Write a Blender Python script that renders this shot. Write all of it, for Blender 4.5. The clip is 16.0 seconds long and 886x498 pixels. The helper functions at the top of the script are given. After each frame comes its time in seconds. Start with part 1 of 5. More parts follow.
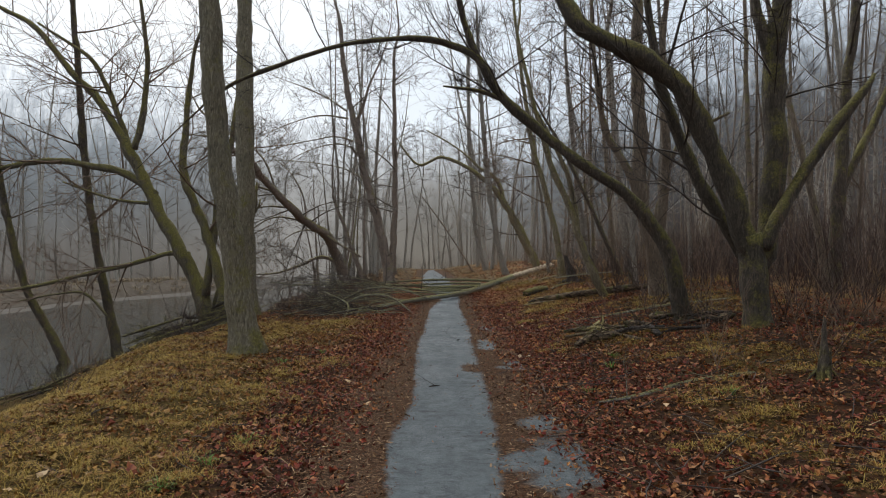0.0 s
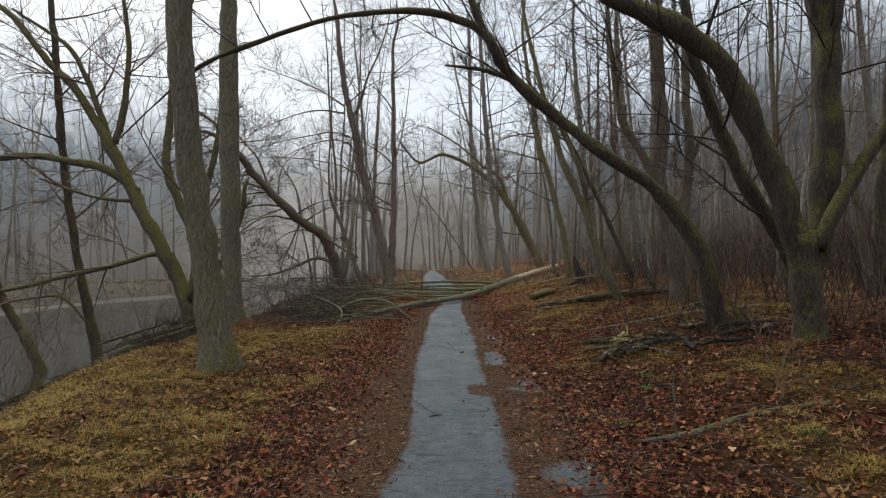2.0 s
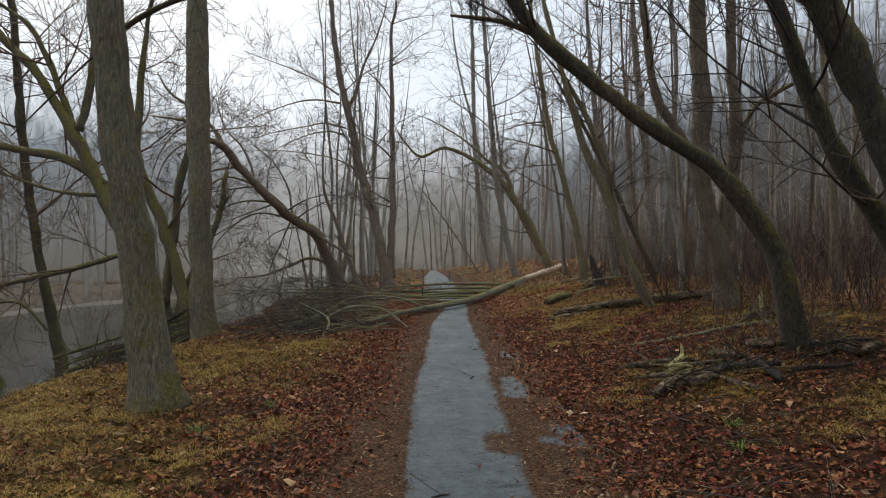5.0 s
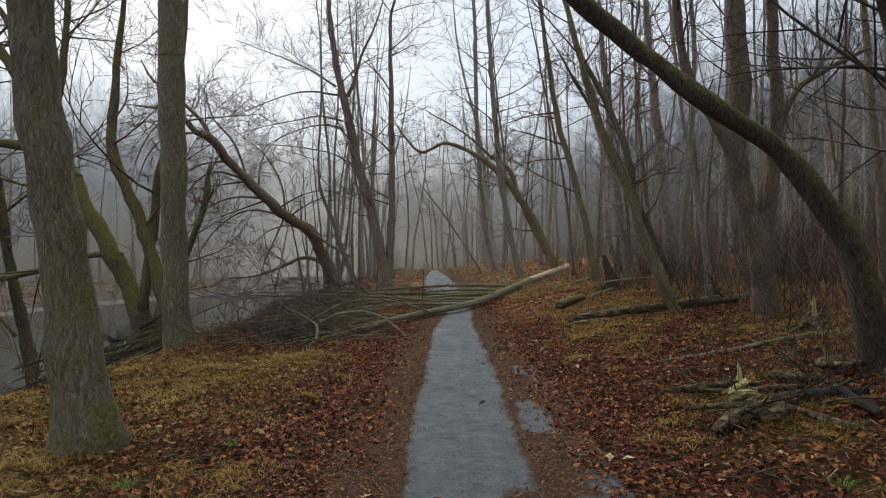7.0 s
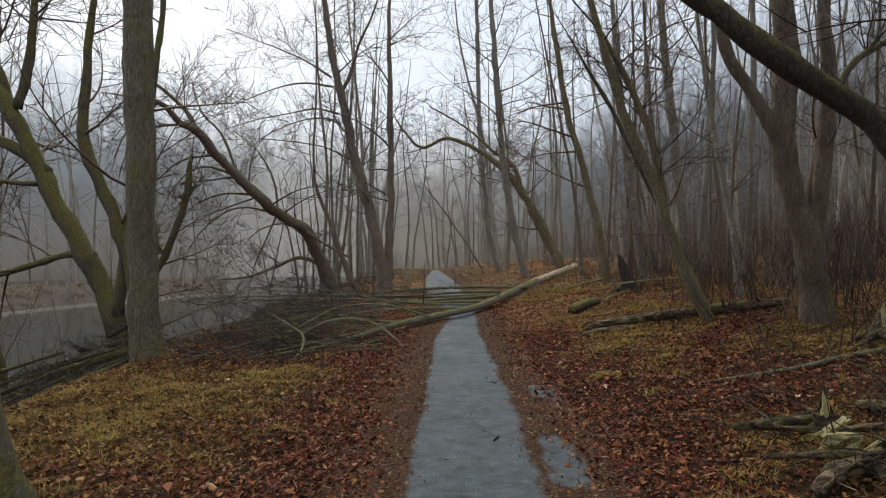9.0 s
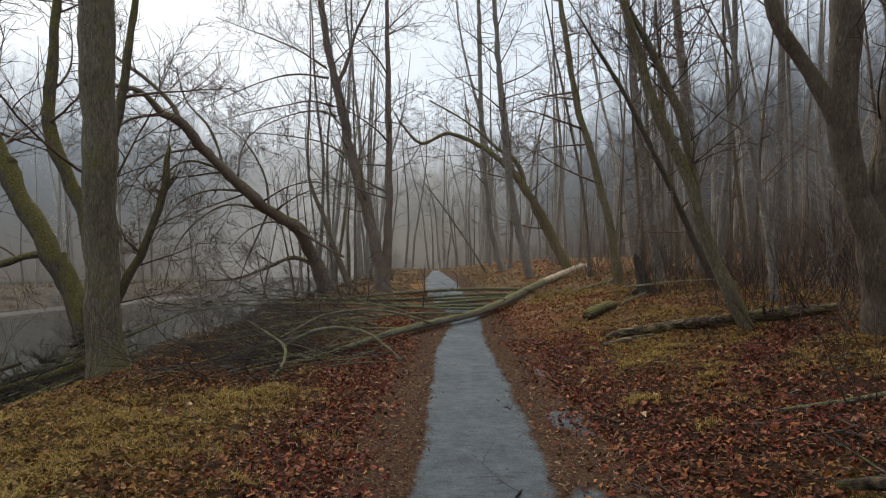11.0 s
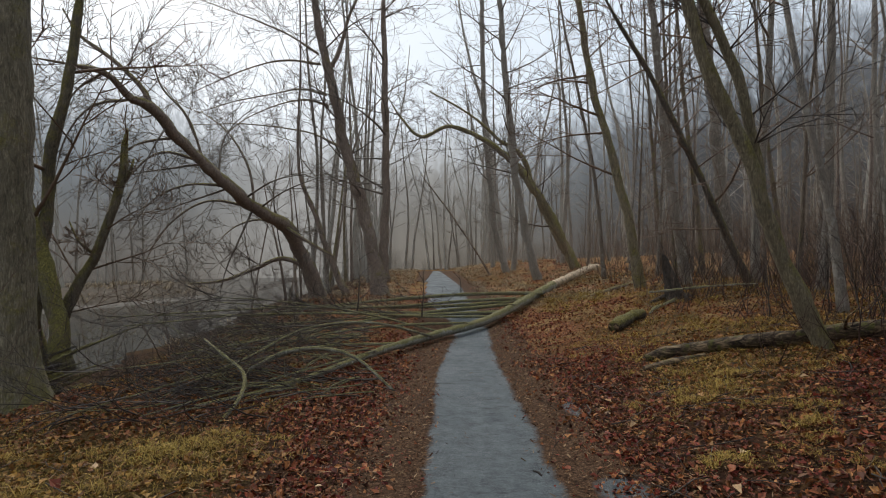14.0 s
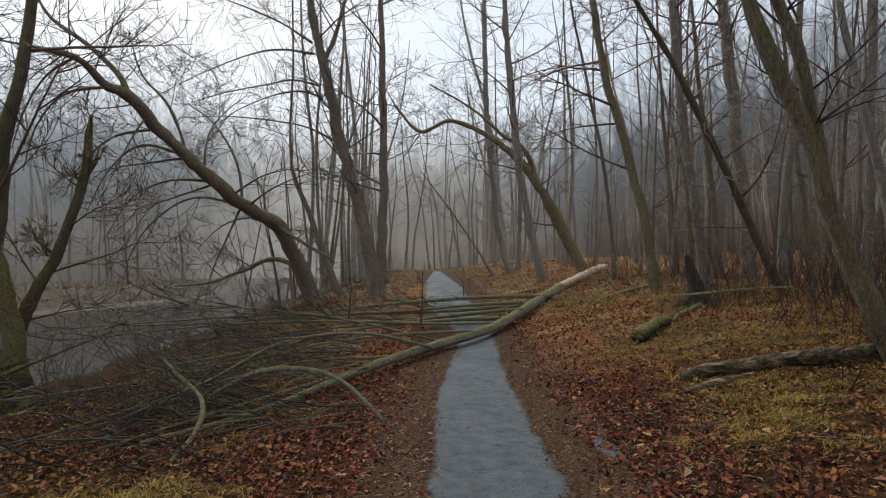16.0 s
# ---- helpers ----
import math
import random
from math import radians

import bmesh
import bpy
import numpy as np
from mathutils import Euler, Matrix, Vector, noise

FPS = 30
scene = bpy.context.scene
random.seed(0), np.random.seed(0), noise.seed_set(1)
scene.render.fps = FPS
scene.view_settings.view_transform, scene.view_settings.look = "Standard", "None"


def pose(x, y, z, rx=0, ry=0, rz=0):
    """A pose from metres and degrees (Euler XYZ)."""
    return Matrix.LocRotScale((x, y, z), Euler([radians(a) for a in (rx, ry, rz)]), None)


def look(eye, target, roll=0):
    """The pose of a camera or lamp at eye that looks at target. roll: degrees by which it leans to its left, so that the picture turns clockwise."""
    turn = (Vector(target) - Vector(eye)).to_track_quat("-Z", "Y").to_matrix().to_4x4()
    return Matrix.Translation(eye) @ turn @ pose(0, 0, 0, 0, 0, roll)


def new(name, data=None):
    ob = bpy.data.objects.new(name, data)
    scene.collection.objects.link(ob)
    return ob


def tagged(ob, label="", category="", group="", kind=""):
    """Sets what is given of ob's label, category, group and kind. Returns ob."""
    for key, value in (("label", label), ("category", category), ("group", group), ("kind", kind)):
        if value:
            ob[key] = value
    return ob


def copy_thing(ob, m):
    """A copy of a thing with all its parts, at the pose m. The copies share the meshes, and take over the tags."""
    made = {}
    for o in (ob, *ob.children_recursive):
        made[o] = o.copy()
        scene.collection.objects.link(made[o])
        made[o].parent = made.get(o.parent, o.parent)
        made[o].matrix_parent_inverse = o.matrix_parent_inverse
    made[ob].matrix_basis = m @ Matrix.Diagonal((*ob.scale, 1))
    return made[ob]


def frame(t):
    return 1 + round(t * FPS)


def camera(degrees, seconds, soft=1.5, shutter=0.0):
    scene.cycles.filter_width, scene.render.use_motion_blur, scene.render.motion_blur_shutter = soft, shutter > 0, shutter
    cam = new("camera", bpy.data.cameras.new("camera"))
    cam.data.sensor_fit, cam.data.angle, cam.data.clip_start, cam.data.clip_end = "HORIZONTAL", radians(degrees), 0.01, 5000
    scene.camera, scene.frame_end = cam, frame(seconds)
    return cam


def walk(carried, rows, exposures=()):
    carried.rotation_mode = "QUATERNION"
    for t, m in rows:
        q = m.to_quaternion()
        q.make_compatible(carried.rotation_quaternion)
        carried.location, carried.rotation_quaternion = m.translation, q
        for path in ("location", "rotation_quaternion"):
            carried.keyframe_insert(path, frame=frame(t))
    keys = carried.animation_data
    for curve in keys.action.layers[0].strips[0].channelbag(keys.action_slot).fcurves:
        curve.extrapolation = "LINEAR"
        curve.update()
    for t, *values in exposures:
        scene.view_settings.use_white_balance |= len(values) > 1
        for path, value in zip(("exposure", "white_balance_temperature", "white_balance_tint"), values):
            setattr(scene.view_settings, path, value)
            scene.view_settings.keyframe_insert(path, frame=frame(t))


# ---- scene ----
cam = camera(70.0, 16.0, 1.08)
EYE = 1.7
# seconds, x, y, z above the first eye, yaw, pitch, roll
ROWS = [
    (0.0, 0.0000, 0.0000, 0.0000, -0.000, 0.297, -0.33),
    (0.5, -0.0051, 0.3330, 0.0026, 0.019, 0.306, -0.31),
    (1.0, -0.0102, 0.6782, 0.0082, 0.037, 0.316, -0.31),
    (1.5, -0.0179, 1.0266, 0.0128, 0.046, 0.320, -0.28),
    (2.0, -0.0241, 1.3784, 0.0189, 0.065, 0.302, -0.26),
    (2.5, -0.0297, 1.7368, 0.0251, 0.088, 0.274, -0.22),
    (3.0, -0.0405, 2.0952, 0.0271, 0.098, 0.260, -0.20),
    (3.5, -0.0517, 2.4569, 0.0302, 0.121, 0.246, -0.15),
    (4.0, -0.0609, 2.8175, 0.0353, 0.144, 0.223, -0.11),
    (6.5, -0.0978, 4.6227, 0.0374, 0.269, 0.144, -0.11),
    (7.0, -0.1137, 4.9855, 0.0364, 0.279, 0.125, -0.12),
    (7.5, -0.1214, 5.3472, 0.0353, 0.306, 0.107, -0.08),
    (8.0, -0.1342, 5.6989, 0.0333, 0.316, 0.093, -0.06),
    (8.5, -0.1470, 6.0430, 0.0364, 0.325, 0.079, -0.06),
    (9.0, -0.1551, 6.3848, 0.0399, 0.353, 0.060, -0.03),
    (11.5, -0.2176, 8.0786, 0.0266, 0.353, 0.051, 0.00),
    (12.0, -0.2273, 8.4106, 0.0266, 0.362, 0.051, 0.01),
    (12.5, -0.2330, 8.7370, 0.0256, 0.367, 0.056, 0.03),
    (13.0, -0.2355, 9.0623, 0.0307, 0.381, 0.046, 0.04),
    (13.5, -0.2381, 9.3876, 0.0394, 0.395, 0.023, 0.08),
    (14.0, -0.2407, 9.7118, 0.0420, 0.409, 0.014, 0.09),
    (14.5, -0.2478, 10.0382, 0.0425, 0.413, 0.009, 0.06),
    (15.0, -0.2499, 10.3613, 0.0466, 0.432, -0.014, 0.10),
    (15.5, -0.2570, 10.6877, 0.0476, 0.441, -0.028, 0.14),
    (16.0, -0.2673, 11.0064, 0.0486, 0.450, -0.028, 0.13),
]
walk(cam, [(t, pose(x, y, EYE + z, 90 + pitch, roll, yaw)) for t, x, y, z, yaw, pitch, roll in ROWS])

# ---- world and sun: an overcast, misty winter morning ----
world = bpy.data.worlds.new("overcast_sky")
scene.world = world
world.use_nodes = True
wn, wl = world.node_tree.nodes, world.node_tree.links
sky = wn.new("ShaderNodeTexSky")
sky.sky_type, sky.sun_disc = "NISHITA", False
sky.sun_elevation, sky.sun_rotation = radians(38), radians(-25)
sky.air_density, sky.dust_density = 1.0, 4.0
veil = wn.new("ShaderNodeMix")
veil.data_type = "RGBA"
veil.inputs[0].default_value = 0.88
veil.inputs[7].default_value = (6.2, 6.92, 7.72, 1)
wl.new(sky.outputs[0], veil.inputs[6])
wl.new(veil.outputs[2], wn["Background"].inputs[0])
wn["Background"].inputs[1].default_value = 0.1
sun_data = bpy.data.lights.new("sun", "SUN")
sun_data.energy, sun_data.angle, sun_data.color = 1.5, radians(40), (1.0, 0.97, 0.92)
sun = new("sun", sun_data)
sun.matrix_world = look((0, 0, 60), (25, -40, 0))
scene.view_settings.exposure = 0.37

# ---- materials ----


class Nodes:
    """A small helper to wire a material."""

    def __init__(self, name, rough=0.8, spec=0.3):
        self.mat = bpy.data.materials.new(name)
        self.mat.use_nodes = True
        self.n, self.l = self.mat.node_tree.nodes, self.mat.node_tree.links
        self.b = self.n["Principled BSDF"]
        self.b.inputs["Roughness"].default_value = rough
        self.b.inputs["Specular IOR Level"].default_value = spec
        self.pos = self.n.new("ShaderNodeNewGeometry")

    def put(self, socket, value):
        if isinstance(value, bpy.types.NodeSocket):
            self.l.new(value, socket)
        else:
            socket.default_value = value

    def noise(self, scale, detail=4.0, rough=0.6, stretch=(1, 1, 1), vec=None, warp=0.0):
        m = self.n.new("ShaderNodeMapping")
        self.l.new(vec or self.pos.outputs["Position"], m.inputs[0])
        m.inputs["Scale"].default_value = stretch
        t = self.n.new("ShaderNodeTexNoise")
        t.inputs["Scale"].default_value, t.inputs["Detail"].default_value = scale, detail
        t.inputs["Roughness"].default_value, t.inputs["Distortion"].default_value = rough, warp
        self.l.new(m.outputs[0], t.inputs["Vector"])
        return t.outputs["Fac"]

    def cells(self, scale, out="Color", stretch=(1, 1, 1), feature="F1"):
        m = self.n.new("ShaderNodeMapping")
        self.l.new(self.pos.outputs["Position"], m.inputs[0])
        m.inputs["Scale"].default_value = stretch
        t = self.n.new("ShaderNodeTexVoronoi")
        t.feature = feature
        t.inputs["Scale"].default_value = scale
        self.l.new(m.outputs[0], t.inputs["Vector"])
        return t.outputs[out]

    def ramp(self, fac, stops):
        r = self.n.new("ShaderNodeValToRGB")
        e = r.color_ramp.elements
        while len(e) < len(stops):
            e.new(0.5)
        for k, (p, c) in zip(e, stops):
            k.position, k.color = p, (*c, 1)
        self.put(r.inputs[0], fac)
        return r.outputs[0]

    def span(self, value, a, b, lo=0.0, hi=1.0):
        r = self.n.new("ShaderNodeMapRange")
        self.put(r.inputs[0], value)
        for k, v in zip((1, 2, 3, 4), (a, b, lo, hi)):
            r.inputs[k].default_value = v
        return r.outputs[0]

    def mix(self, fac, a, b, blend="MIX"):
        m = self.n.new("ShaderNodeMix")
        m.data_type, m.blend_type = "RGBA", blend
        self.put(m.inputs[0], fac)
        self.put(m.inputs[6], a if isinstance(a, bpy.types.NodeSocket) else (*a, 1))
        self.put(m.inputs[7], b if isinstance(b, bpy.types.NodeSocket) else (*b, 1))
        return m.outputs[2]

    def calc(self, op, a, b=0.0):
        m = self.n.new("ShaderNodeMath")
        m.operation = op
        self.put(m.inputs[0], a)
        self.put(m.inputs[1], b)
        return m.outputs[0]

    def axis(self, which, of="Position"):
        s = self.n.new("ShaderNodeSeparateXYZ")
        self.l.new(self.pos.outputs[of], s.inputs[0])
        return s.outputs[which]

    def attr(self, name):
        a = self.n.new("ShaderNodeAttribute")
        a.attribute_name = name
        return a.outputs["Fac"]

    def island(self):
        return self.pos.outputs["Random Per Island"]

    def each(self):
        return self.n.new("ShaderNodeObjectInfo").outputs["Random"]

    def done(self, colour, height=None, depth=0.02, strength=0.6, rough=None):
        self.put(self.b.inputs["Base Color"], colour if isinstance(colour, bpy.types.NodeSocket) else (*colour, 1))
        if rough is not None:
            self.put(self.b.inputs["Roughness"], rough)
        if height is not None:
            u = self.n.new("ShaderNodeBump")
            u.inputs["Strength"].default_value, u.inputs["Distance"].default_value = strength, depth
            self.l.new(height, u.inputs["Height"])
            self.l.new(u.outputs[0], self.b.inputs["Normal"])
        return self.mat


def bark(name, dark, light, moss=0.0, blotch=None):
    m = Nodes(name, 0.72, 0.3)
    ridges = m.noise(30, 7, 0.78, (1, 1, 0.2), warp=1.2)
    broad = m.noise(1.3, 4, 0.65)
    c = m.ramp(ridges, [(0.34, tuple(v * 0.4 for v in dark)), (0.45, tuple(v * 1.15 for v in dark)), (0.54, tuple(0.5 * (v + w) for v, w in zip(dark, light))), (0.66, tuple(min(0.8, v * 1.3) for v in light))])
    c = m.mix(m.span(broad, 0.42, 0.75, 0, 0.5), c, tuple(v * 0.6 for v in dark))
    c = m.mix(m.span(m.noise(9, 4, 0.75), 0.6, 0.72, 0, 0.7), c, tuple(v * 0.3 for v in dark))
    if blotch:
        c = m.mix(m.span(m.noise(5, 3, 0.7), 0.56, 0.64, 0, 0.7), c, blotch)
    if moss:
        up = m.span(m.axis(2, "Normal"), -0.5, 0.8, -0.25, 0.35)
        grown = m.span(m.calc("ADD", m.noise(3.2, 6, 0.78), up), 0.64 - 0.3 * moss, 0.8 - 0.28 * moss, 0.0, 0.85)
        c = m.mix(grown, c, m.ramp(m.noise(34, 4, 0.75), [(0.34, (0.06, 0.055, 0.012)), (0.52, (0.2, 0.17, 0.036)), (0.68, (0.42, 0.35, 0.09))]))
    c = m.mix(m.span(m.each(), 0, 1, 0, 0.25), c, dark)
    return m.done(c, m.calc("ADD", ridges, m.calc("MULTIPLY", m.noise(5, 4), 0.9)), 0.06, 0.9)


BARK_GREY = bark("grey_ridged_bark", (0.15, 0.125, 0.082), (0.38, 0.322, 0.225), 0.4, (0.26, 0.225, 0.13))
BARK_WET = bark("wet_dark_bark", (0.06, 0.046, 0.034), (0.2, 0.155, 0.112), 0.5)
BARK_BROWN = bark("brown_bark", (0.13, 0.095, 0.066), (0.32, 0.24, 0.172), 0.3)
BARK_MOSS = bark("mossy_bark", (0.055, 0.043, 0.032), (0.18, 0.142, 0.1), 0.6)
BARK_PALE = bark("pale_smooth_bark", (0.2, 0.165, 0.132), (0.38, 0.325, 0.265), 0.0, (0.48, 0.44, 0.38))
# grey-brown bark, lightened to imitate mist around trees farther off
BARK_PALE_BROWN = bark("pale_grey_brown_bark", (0.2, 0.152, 0.12), (0.42, 0.33, 0.265), 0.25)
BARK_LICHEN = bark("lichen_bark", (0.17, 0.138, 0.088), (0.42, 0.35, 0.22), 0.6)
# next two: far bark, with mist put in as a paler colour
BARK_MIST = bark("mist_grey_bark", (0.23, 0.2, 0.165), (0.4, 0.355, 0.295))
BARK_HAZE = bark("haze_pale_bark", (0.34, 0.305, 0.255), (0.5, 0.455, 0.39))
BARK_DRIFT = bark("soaked_drift_bark", (0.035, 0.027, 0.021), (0.13, 0.1, 0.078))
BARK_GREEN = bark("green_mossy_bark", (0.1, 0.083, 0.056), (0.29, 0.24, 0.165), 0.8)
BARK_LOG = bark("lichen_grey_log_bark", (0.2, 0.188, 0.145), (0.5, 0.475, 0.385), 0.2, (0.58, 0.57, 0.48))
BARK_LIMB = bark("mossy_grey_limb_bark", (0.18, 0.172, 0.118), (0.47, 0.455, 0.34), 0.4, (0.55, 0.55, 0.44))


def twig_stuff(name, a, b):
    m = Nodes(name, 0.7, 0.25)
    return m.done(m.ramp(m.noise(3, 3), [(0.3, a), (0.7, b)]))


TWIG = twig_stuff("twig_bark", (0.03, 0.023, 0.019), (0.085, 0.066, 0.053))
TWIG_DARK = twig_stuff("wet_dark_twig_bark", (0.016, 0.011, 0.009), (0.05, 0.036, 0.03))
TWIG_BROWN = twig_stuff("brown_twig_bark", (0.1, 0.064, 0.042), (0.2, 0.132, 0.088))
TWIG_RED = twig_stuff("reddish_twig_bark", (0.035, 0.017, 0.014), (0.085, 0.05, 0.04))
# next three: twig colours lightened to stand for mist at a distance
TWIG_MIST = twig_stuff("mist_pale_twig_bark", (0.18, 0.152, 0.122), (0.3, 0.26, 0.215))
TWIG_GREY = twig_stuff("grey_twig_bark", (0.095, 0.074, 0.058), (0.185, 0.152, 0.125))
TWIG_HAZE = twig_stuff("haze_pale_twig_bark", (0.42, 0.385, 0.335), (0.58, 0.535, 0.47))

m = Nodes("bare_wood", 0.65, 0.3)
grain = m.noise(18, 4, 0.6, (1, 0.12, 1), warp=0.4)
WOOD = m.done(m.mix(m.span(m.noise(4, 6, 0.75), 0.48, 0.62), m.ramp(grain, [(0.3, (0.38, 0.26, 0.155)), (0.7, (0.68, 0.53, 0.35))]), (0.25, 0.18, 0.115)), grain, 0.012, 0.6)
m = Nodes("rotten_wood", 0.85, 0.2)
grain = m.noise(16, 5, 0.7, (0.3, 1, 1), warp=0.8)
ROT = m.done(m.mix(m.span(m.noise(6, 6, 0.75), 0.52, 0.62), m.ramp(grain, [(0.38, (0.015, 0.01, 0.007)), (0.5, (0.07, 0.048, 0.03)), (0.66, (0.3, 0.21, 0.125))]), (0.09, 0.085, 0.022)), grain, 0.03, 0.9)
m = Nodes("splintered_pale_wood", 0.75, 0.25)
grain = m.noise(25, 4, 0.65, (1, 1, 0.2))
SPLINTER = m.done(m.ramp(grain, [(0.3, (0.2, 0.15, 0.06)), (0.7, (0.5, 0.43, 0.2))]), grain, 0.02, 0.8)

# forest floor: leaf mould between the leaves, with mossy turf where the grass value is high
m = Nodes("forest_floor", 0.95, 0.05)
tone = m.n.new("ShaderNodeSeparateColor")
m.l.new(m.cells(15, "Color"), tone.inputs[0])
mould = m.ramp(tone.outputs[0], [(0.0, (0.012, 0.007, 0.005)), (0.35, (0.045, 0.018, 0.009)), (0.62, (0.09, 0.036, 0.014)), (0.85, (0.15, 0.082, 0.032)), (1.0, (0.03, 0.016, 0.011))])
mould = m.mix(m.span(m.noise(7, 6, 0.8), 0.4, 0.65, 0, 0.8), mould, (0.022, 0.012, 0.008))
mould = m.mix(m.span(m.noise(75, 5, 0.85), 0.5, 0.66, 0, 0.5), mould, (0.12, 0.068, 0.035))
mould = m.mix(0.4, mould, (0.014, 0.009, 0.006))
mould = m.mix(m.span(m.noise(0.9, 5, 0.7), 0.45, 0.65, 0, 0.6), mould, (0.05, 0.026, 0.016))
carpet = m.ramp(m.noise(16, 6, 0.85), [(0.36, (0.02, 0.011, 0.008)), (0.46, (0.12, 0.046, 0.022)), (0.55, (0.25, 0.11, 0.048)), (0.68, (0.46, 0.28, 0.135))])
carpet = m.mix(m.span(m.noise(1.1, 4, 0.65), 0.45, 0.62, 0, 0.75), carpet, m.ramp(m.noise(22, 5, 0.8), [(0.36, (0.09, 0.055, 0.022)), (0.64, (0.5, 0.36, 0.15))]))
mould = m.mix(m.attr("carpet"), mould, carpet)
turf = m.ramp(m.noise(30, 6, 0.85), [(0.36, (0.015, 0.01, 0.005)), (0.5, (0.06, 0.038, 0.012)), (0.68, (0.22, 0.15, 0.04))])
grown = m.span(m.calc("ADD", m.attr("grass"), m.calc("MULTIPLY", m.noise(3.5, 5, 0.7), 0.9)), 0.72, 1.05)
# beyond the river the floor is greyed: mist painted into its colour
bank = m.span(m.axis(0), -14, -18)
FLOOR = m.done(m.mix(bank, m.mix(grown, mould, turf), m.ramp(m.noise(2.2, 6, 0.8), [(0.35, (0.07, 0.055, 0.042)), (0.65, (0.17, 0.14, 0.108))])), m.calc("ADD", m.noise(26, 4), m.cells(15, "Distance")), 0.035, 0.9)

# wet asphalt, under needles and leaf crumbs where the litter value is high
m = Nodes("wet_path", 0.5, 0.5)
grit = m.noise(160, 3, 0.6)
patch = m.noise(1.6, 5, 0.6, (1, 0.6, 1))
tar = m.ramp(m.noise(6, 8, 0.8), [(0.34, (0.03, 0.037, 0.04)), (0.5, (0.068, 0.081, 0.085)), (0.68, (0.122, 0.138, 0.143))])
tar = m.mix(m.span(m.noise(70, 4, 0.8), 0.5, 0.72, 0, 0.6), tar, (0.27, 0.28, 0.28))
tar = m.mix(m.span(m.noise(7, 4, 0.7, (0.45, 1.6, 1), warp=1.2), 0.58, 0.66, 0, 0.7), tar, (0.02, 0.02, 0.02))
crumb = m.ramp(m.noise(38, 6, 0.85), [(0.36, (0.008, 0.005, 0.004)), (0.47, (0.05, 0.027, 0.015)), (0.58, (0.14, 0.08, 0.044)), (0.68, (0.36, 0.25, 0.16))])
crumb = m.mix(m.span(patch, 0.4, 0.7, 0, 0.55), crumb, (0.07, 0.04, 0.026))
cover = m.span(m.calc("ADD", m.attr("litter"), m.calc("MULTIPLY", m.calc("ADD", m.noise(9, 6, 0.8), m.noise(45, 4, 0.8)), 0.5)), 0.82, 1.1)
colour = m.mix(cover, tar, crumb)
gloss = m.calc("ADD", m.span(patch, 0.35, 0.7, 0.42, 0.7), m.calc("MULTIPLY", cover, 0.4))
m.put(m.b.inputs["Specular IOR Level"], m.span(cover, 0, 1, 0.22, 0.06))
PATH = m.done(colour, m.calc("ADD", m.calc("MULTIPLY", grit, 0.6), m.noise(12, 5, 0.7, (0.5, 1.5, 1))), 0.02, 0.8, gloss)

m = Nodes("river_water", 0.1, 0.35)
m.b.inputs["IOR"].default_value = 1.33
WATER = m.done(m.ramp(m.noise(0.12, 3), [(0.35, (0.022, 0.019, 0.011)), (0.65, (0.042, 0.035, 0.022))]), m.noise(3.5, 4, 0.6, (0.7, 1.3, 1)), 0.05, 0.4)
m = Nodes("river_sand", 0.85, 0.2)
SAND = m.done(m.ramp(m.noise(3, 5), [(0.3, (0.07, 0.058, 0.046)), (0.7, (0.13, 0.112, 0.09))]), m.noise(20, 4), 0.03, 0.6)

m = Nodes("fallen_leaf", 0.62, 0.18)
hue = m.calc("ADD", m.calc("MULTIPLY", m.island(), 0.82), m.span(m.noise(0.7, 3), 0.35, 0.7, 0, 0.18))
pick = m.ramp(hue, [(0.0, (0.02, 0.008, 0.006)), (0.14, (0.16, 0.022, 0.016)), (0.26, (0.3, 0.055, 0.026)), (0.36, (0.03, 0.012, 0.009)), (0.46, (0.4, 0.13, 0.035)), (0.56, (0.05, 0.018, 0.012)), (0.7, (0.28, 0.075, 0.034)), (0.82, (0.5, 0.22, 0.075)), (0.92, (0.09, 0.04, 0.02)), (1.0, (0.68, 0.45, 0.26))])
gold = m.ramp(hue, [(0.0, (0.04, 0.02, 0.006)), (0.22, (0.22, 0.145, 0.02)), (0.45, (0.36, 0.245, 0.035)), (0.62, (0.14, 0.06, 0.018)), (0.8, (0.42, 0.27, 0.05)), (1.0, (0.55, 0.4, 0.12))])
pick = m.mix(m.span(m.attr("turf"), 0.1, 0.7, 0.0, 0.55), pick, gold)
LEAF = m.done(m.mix(m.span(m.noise(48, 4, 0.7), 0.42, 0.66, 0, 0.75), pick, (0.05, 0.025, 0.015)), m.noise(90, 2), 0.004, 0.5)
m = Nodes("large_fallen_leaf", 0.6, 0.25)
LEAF_SINGLE = m.done(m.mix(m.span(m.noise(70, 3), 0.4, 0.7, 0, 0.4), m.ramp(m.each(), [(0.0, (0.16, 0.03, 0.018)), (0.3, (0.3, 0.09, 0.03)), (0.55, (0.12, 0.05, 0.03)), (0.75, (0.42, 0.22, 0.08)), (1.0, (0.6, 0.43, 0.25))]), (0.06, 0.03, 0.018)))
m = Nodes("leaf_crumb", 0.85, 0.1)
CRUMB = m.done(m.ramp(m.island(), [(0.0, (0.02, 0.009, 0.006)), (0.4, (0.09, 0.038, 0.018)), (0.75, (0.15, 0.085, 0.04)), (1.0, (0.36, 0.24, 0.14))]))
m = Nodes("winter_grass", 0.75, 0.12)
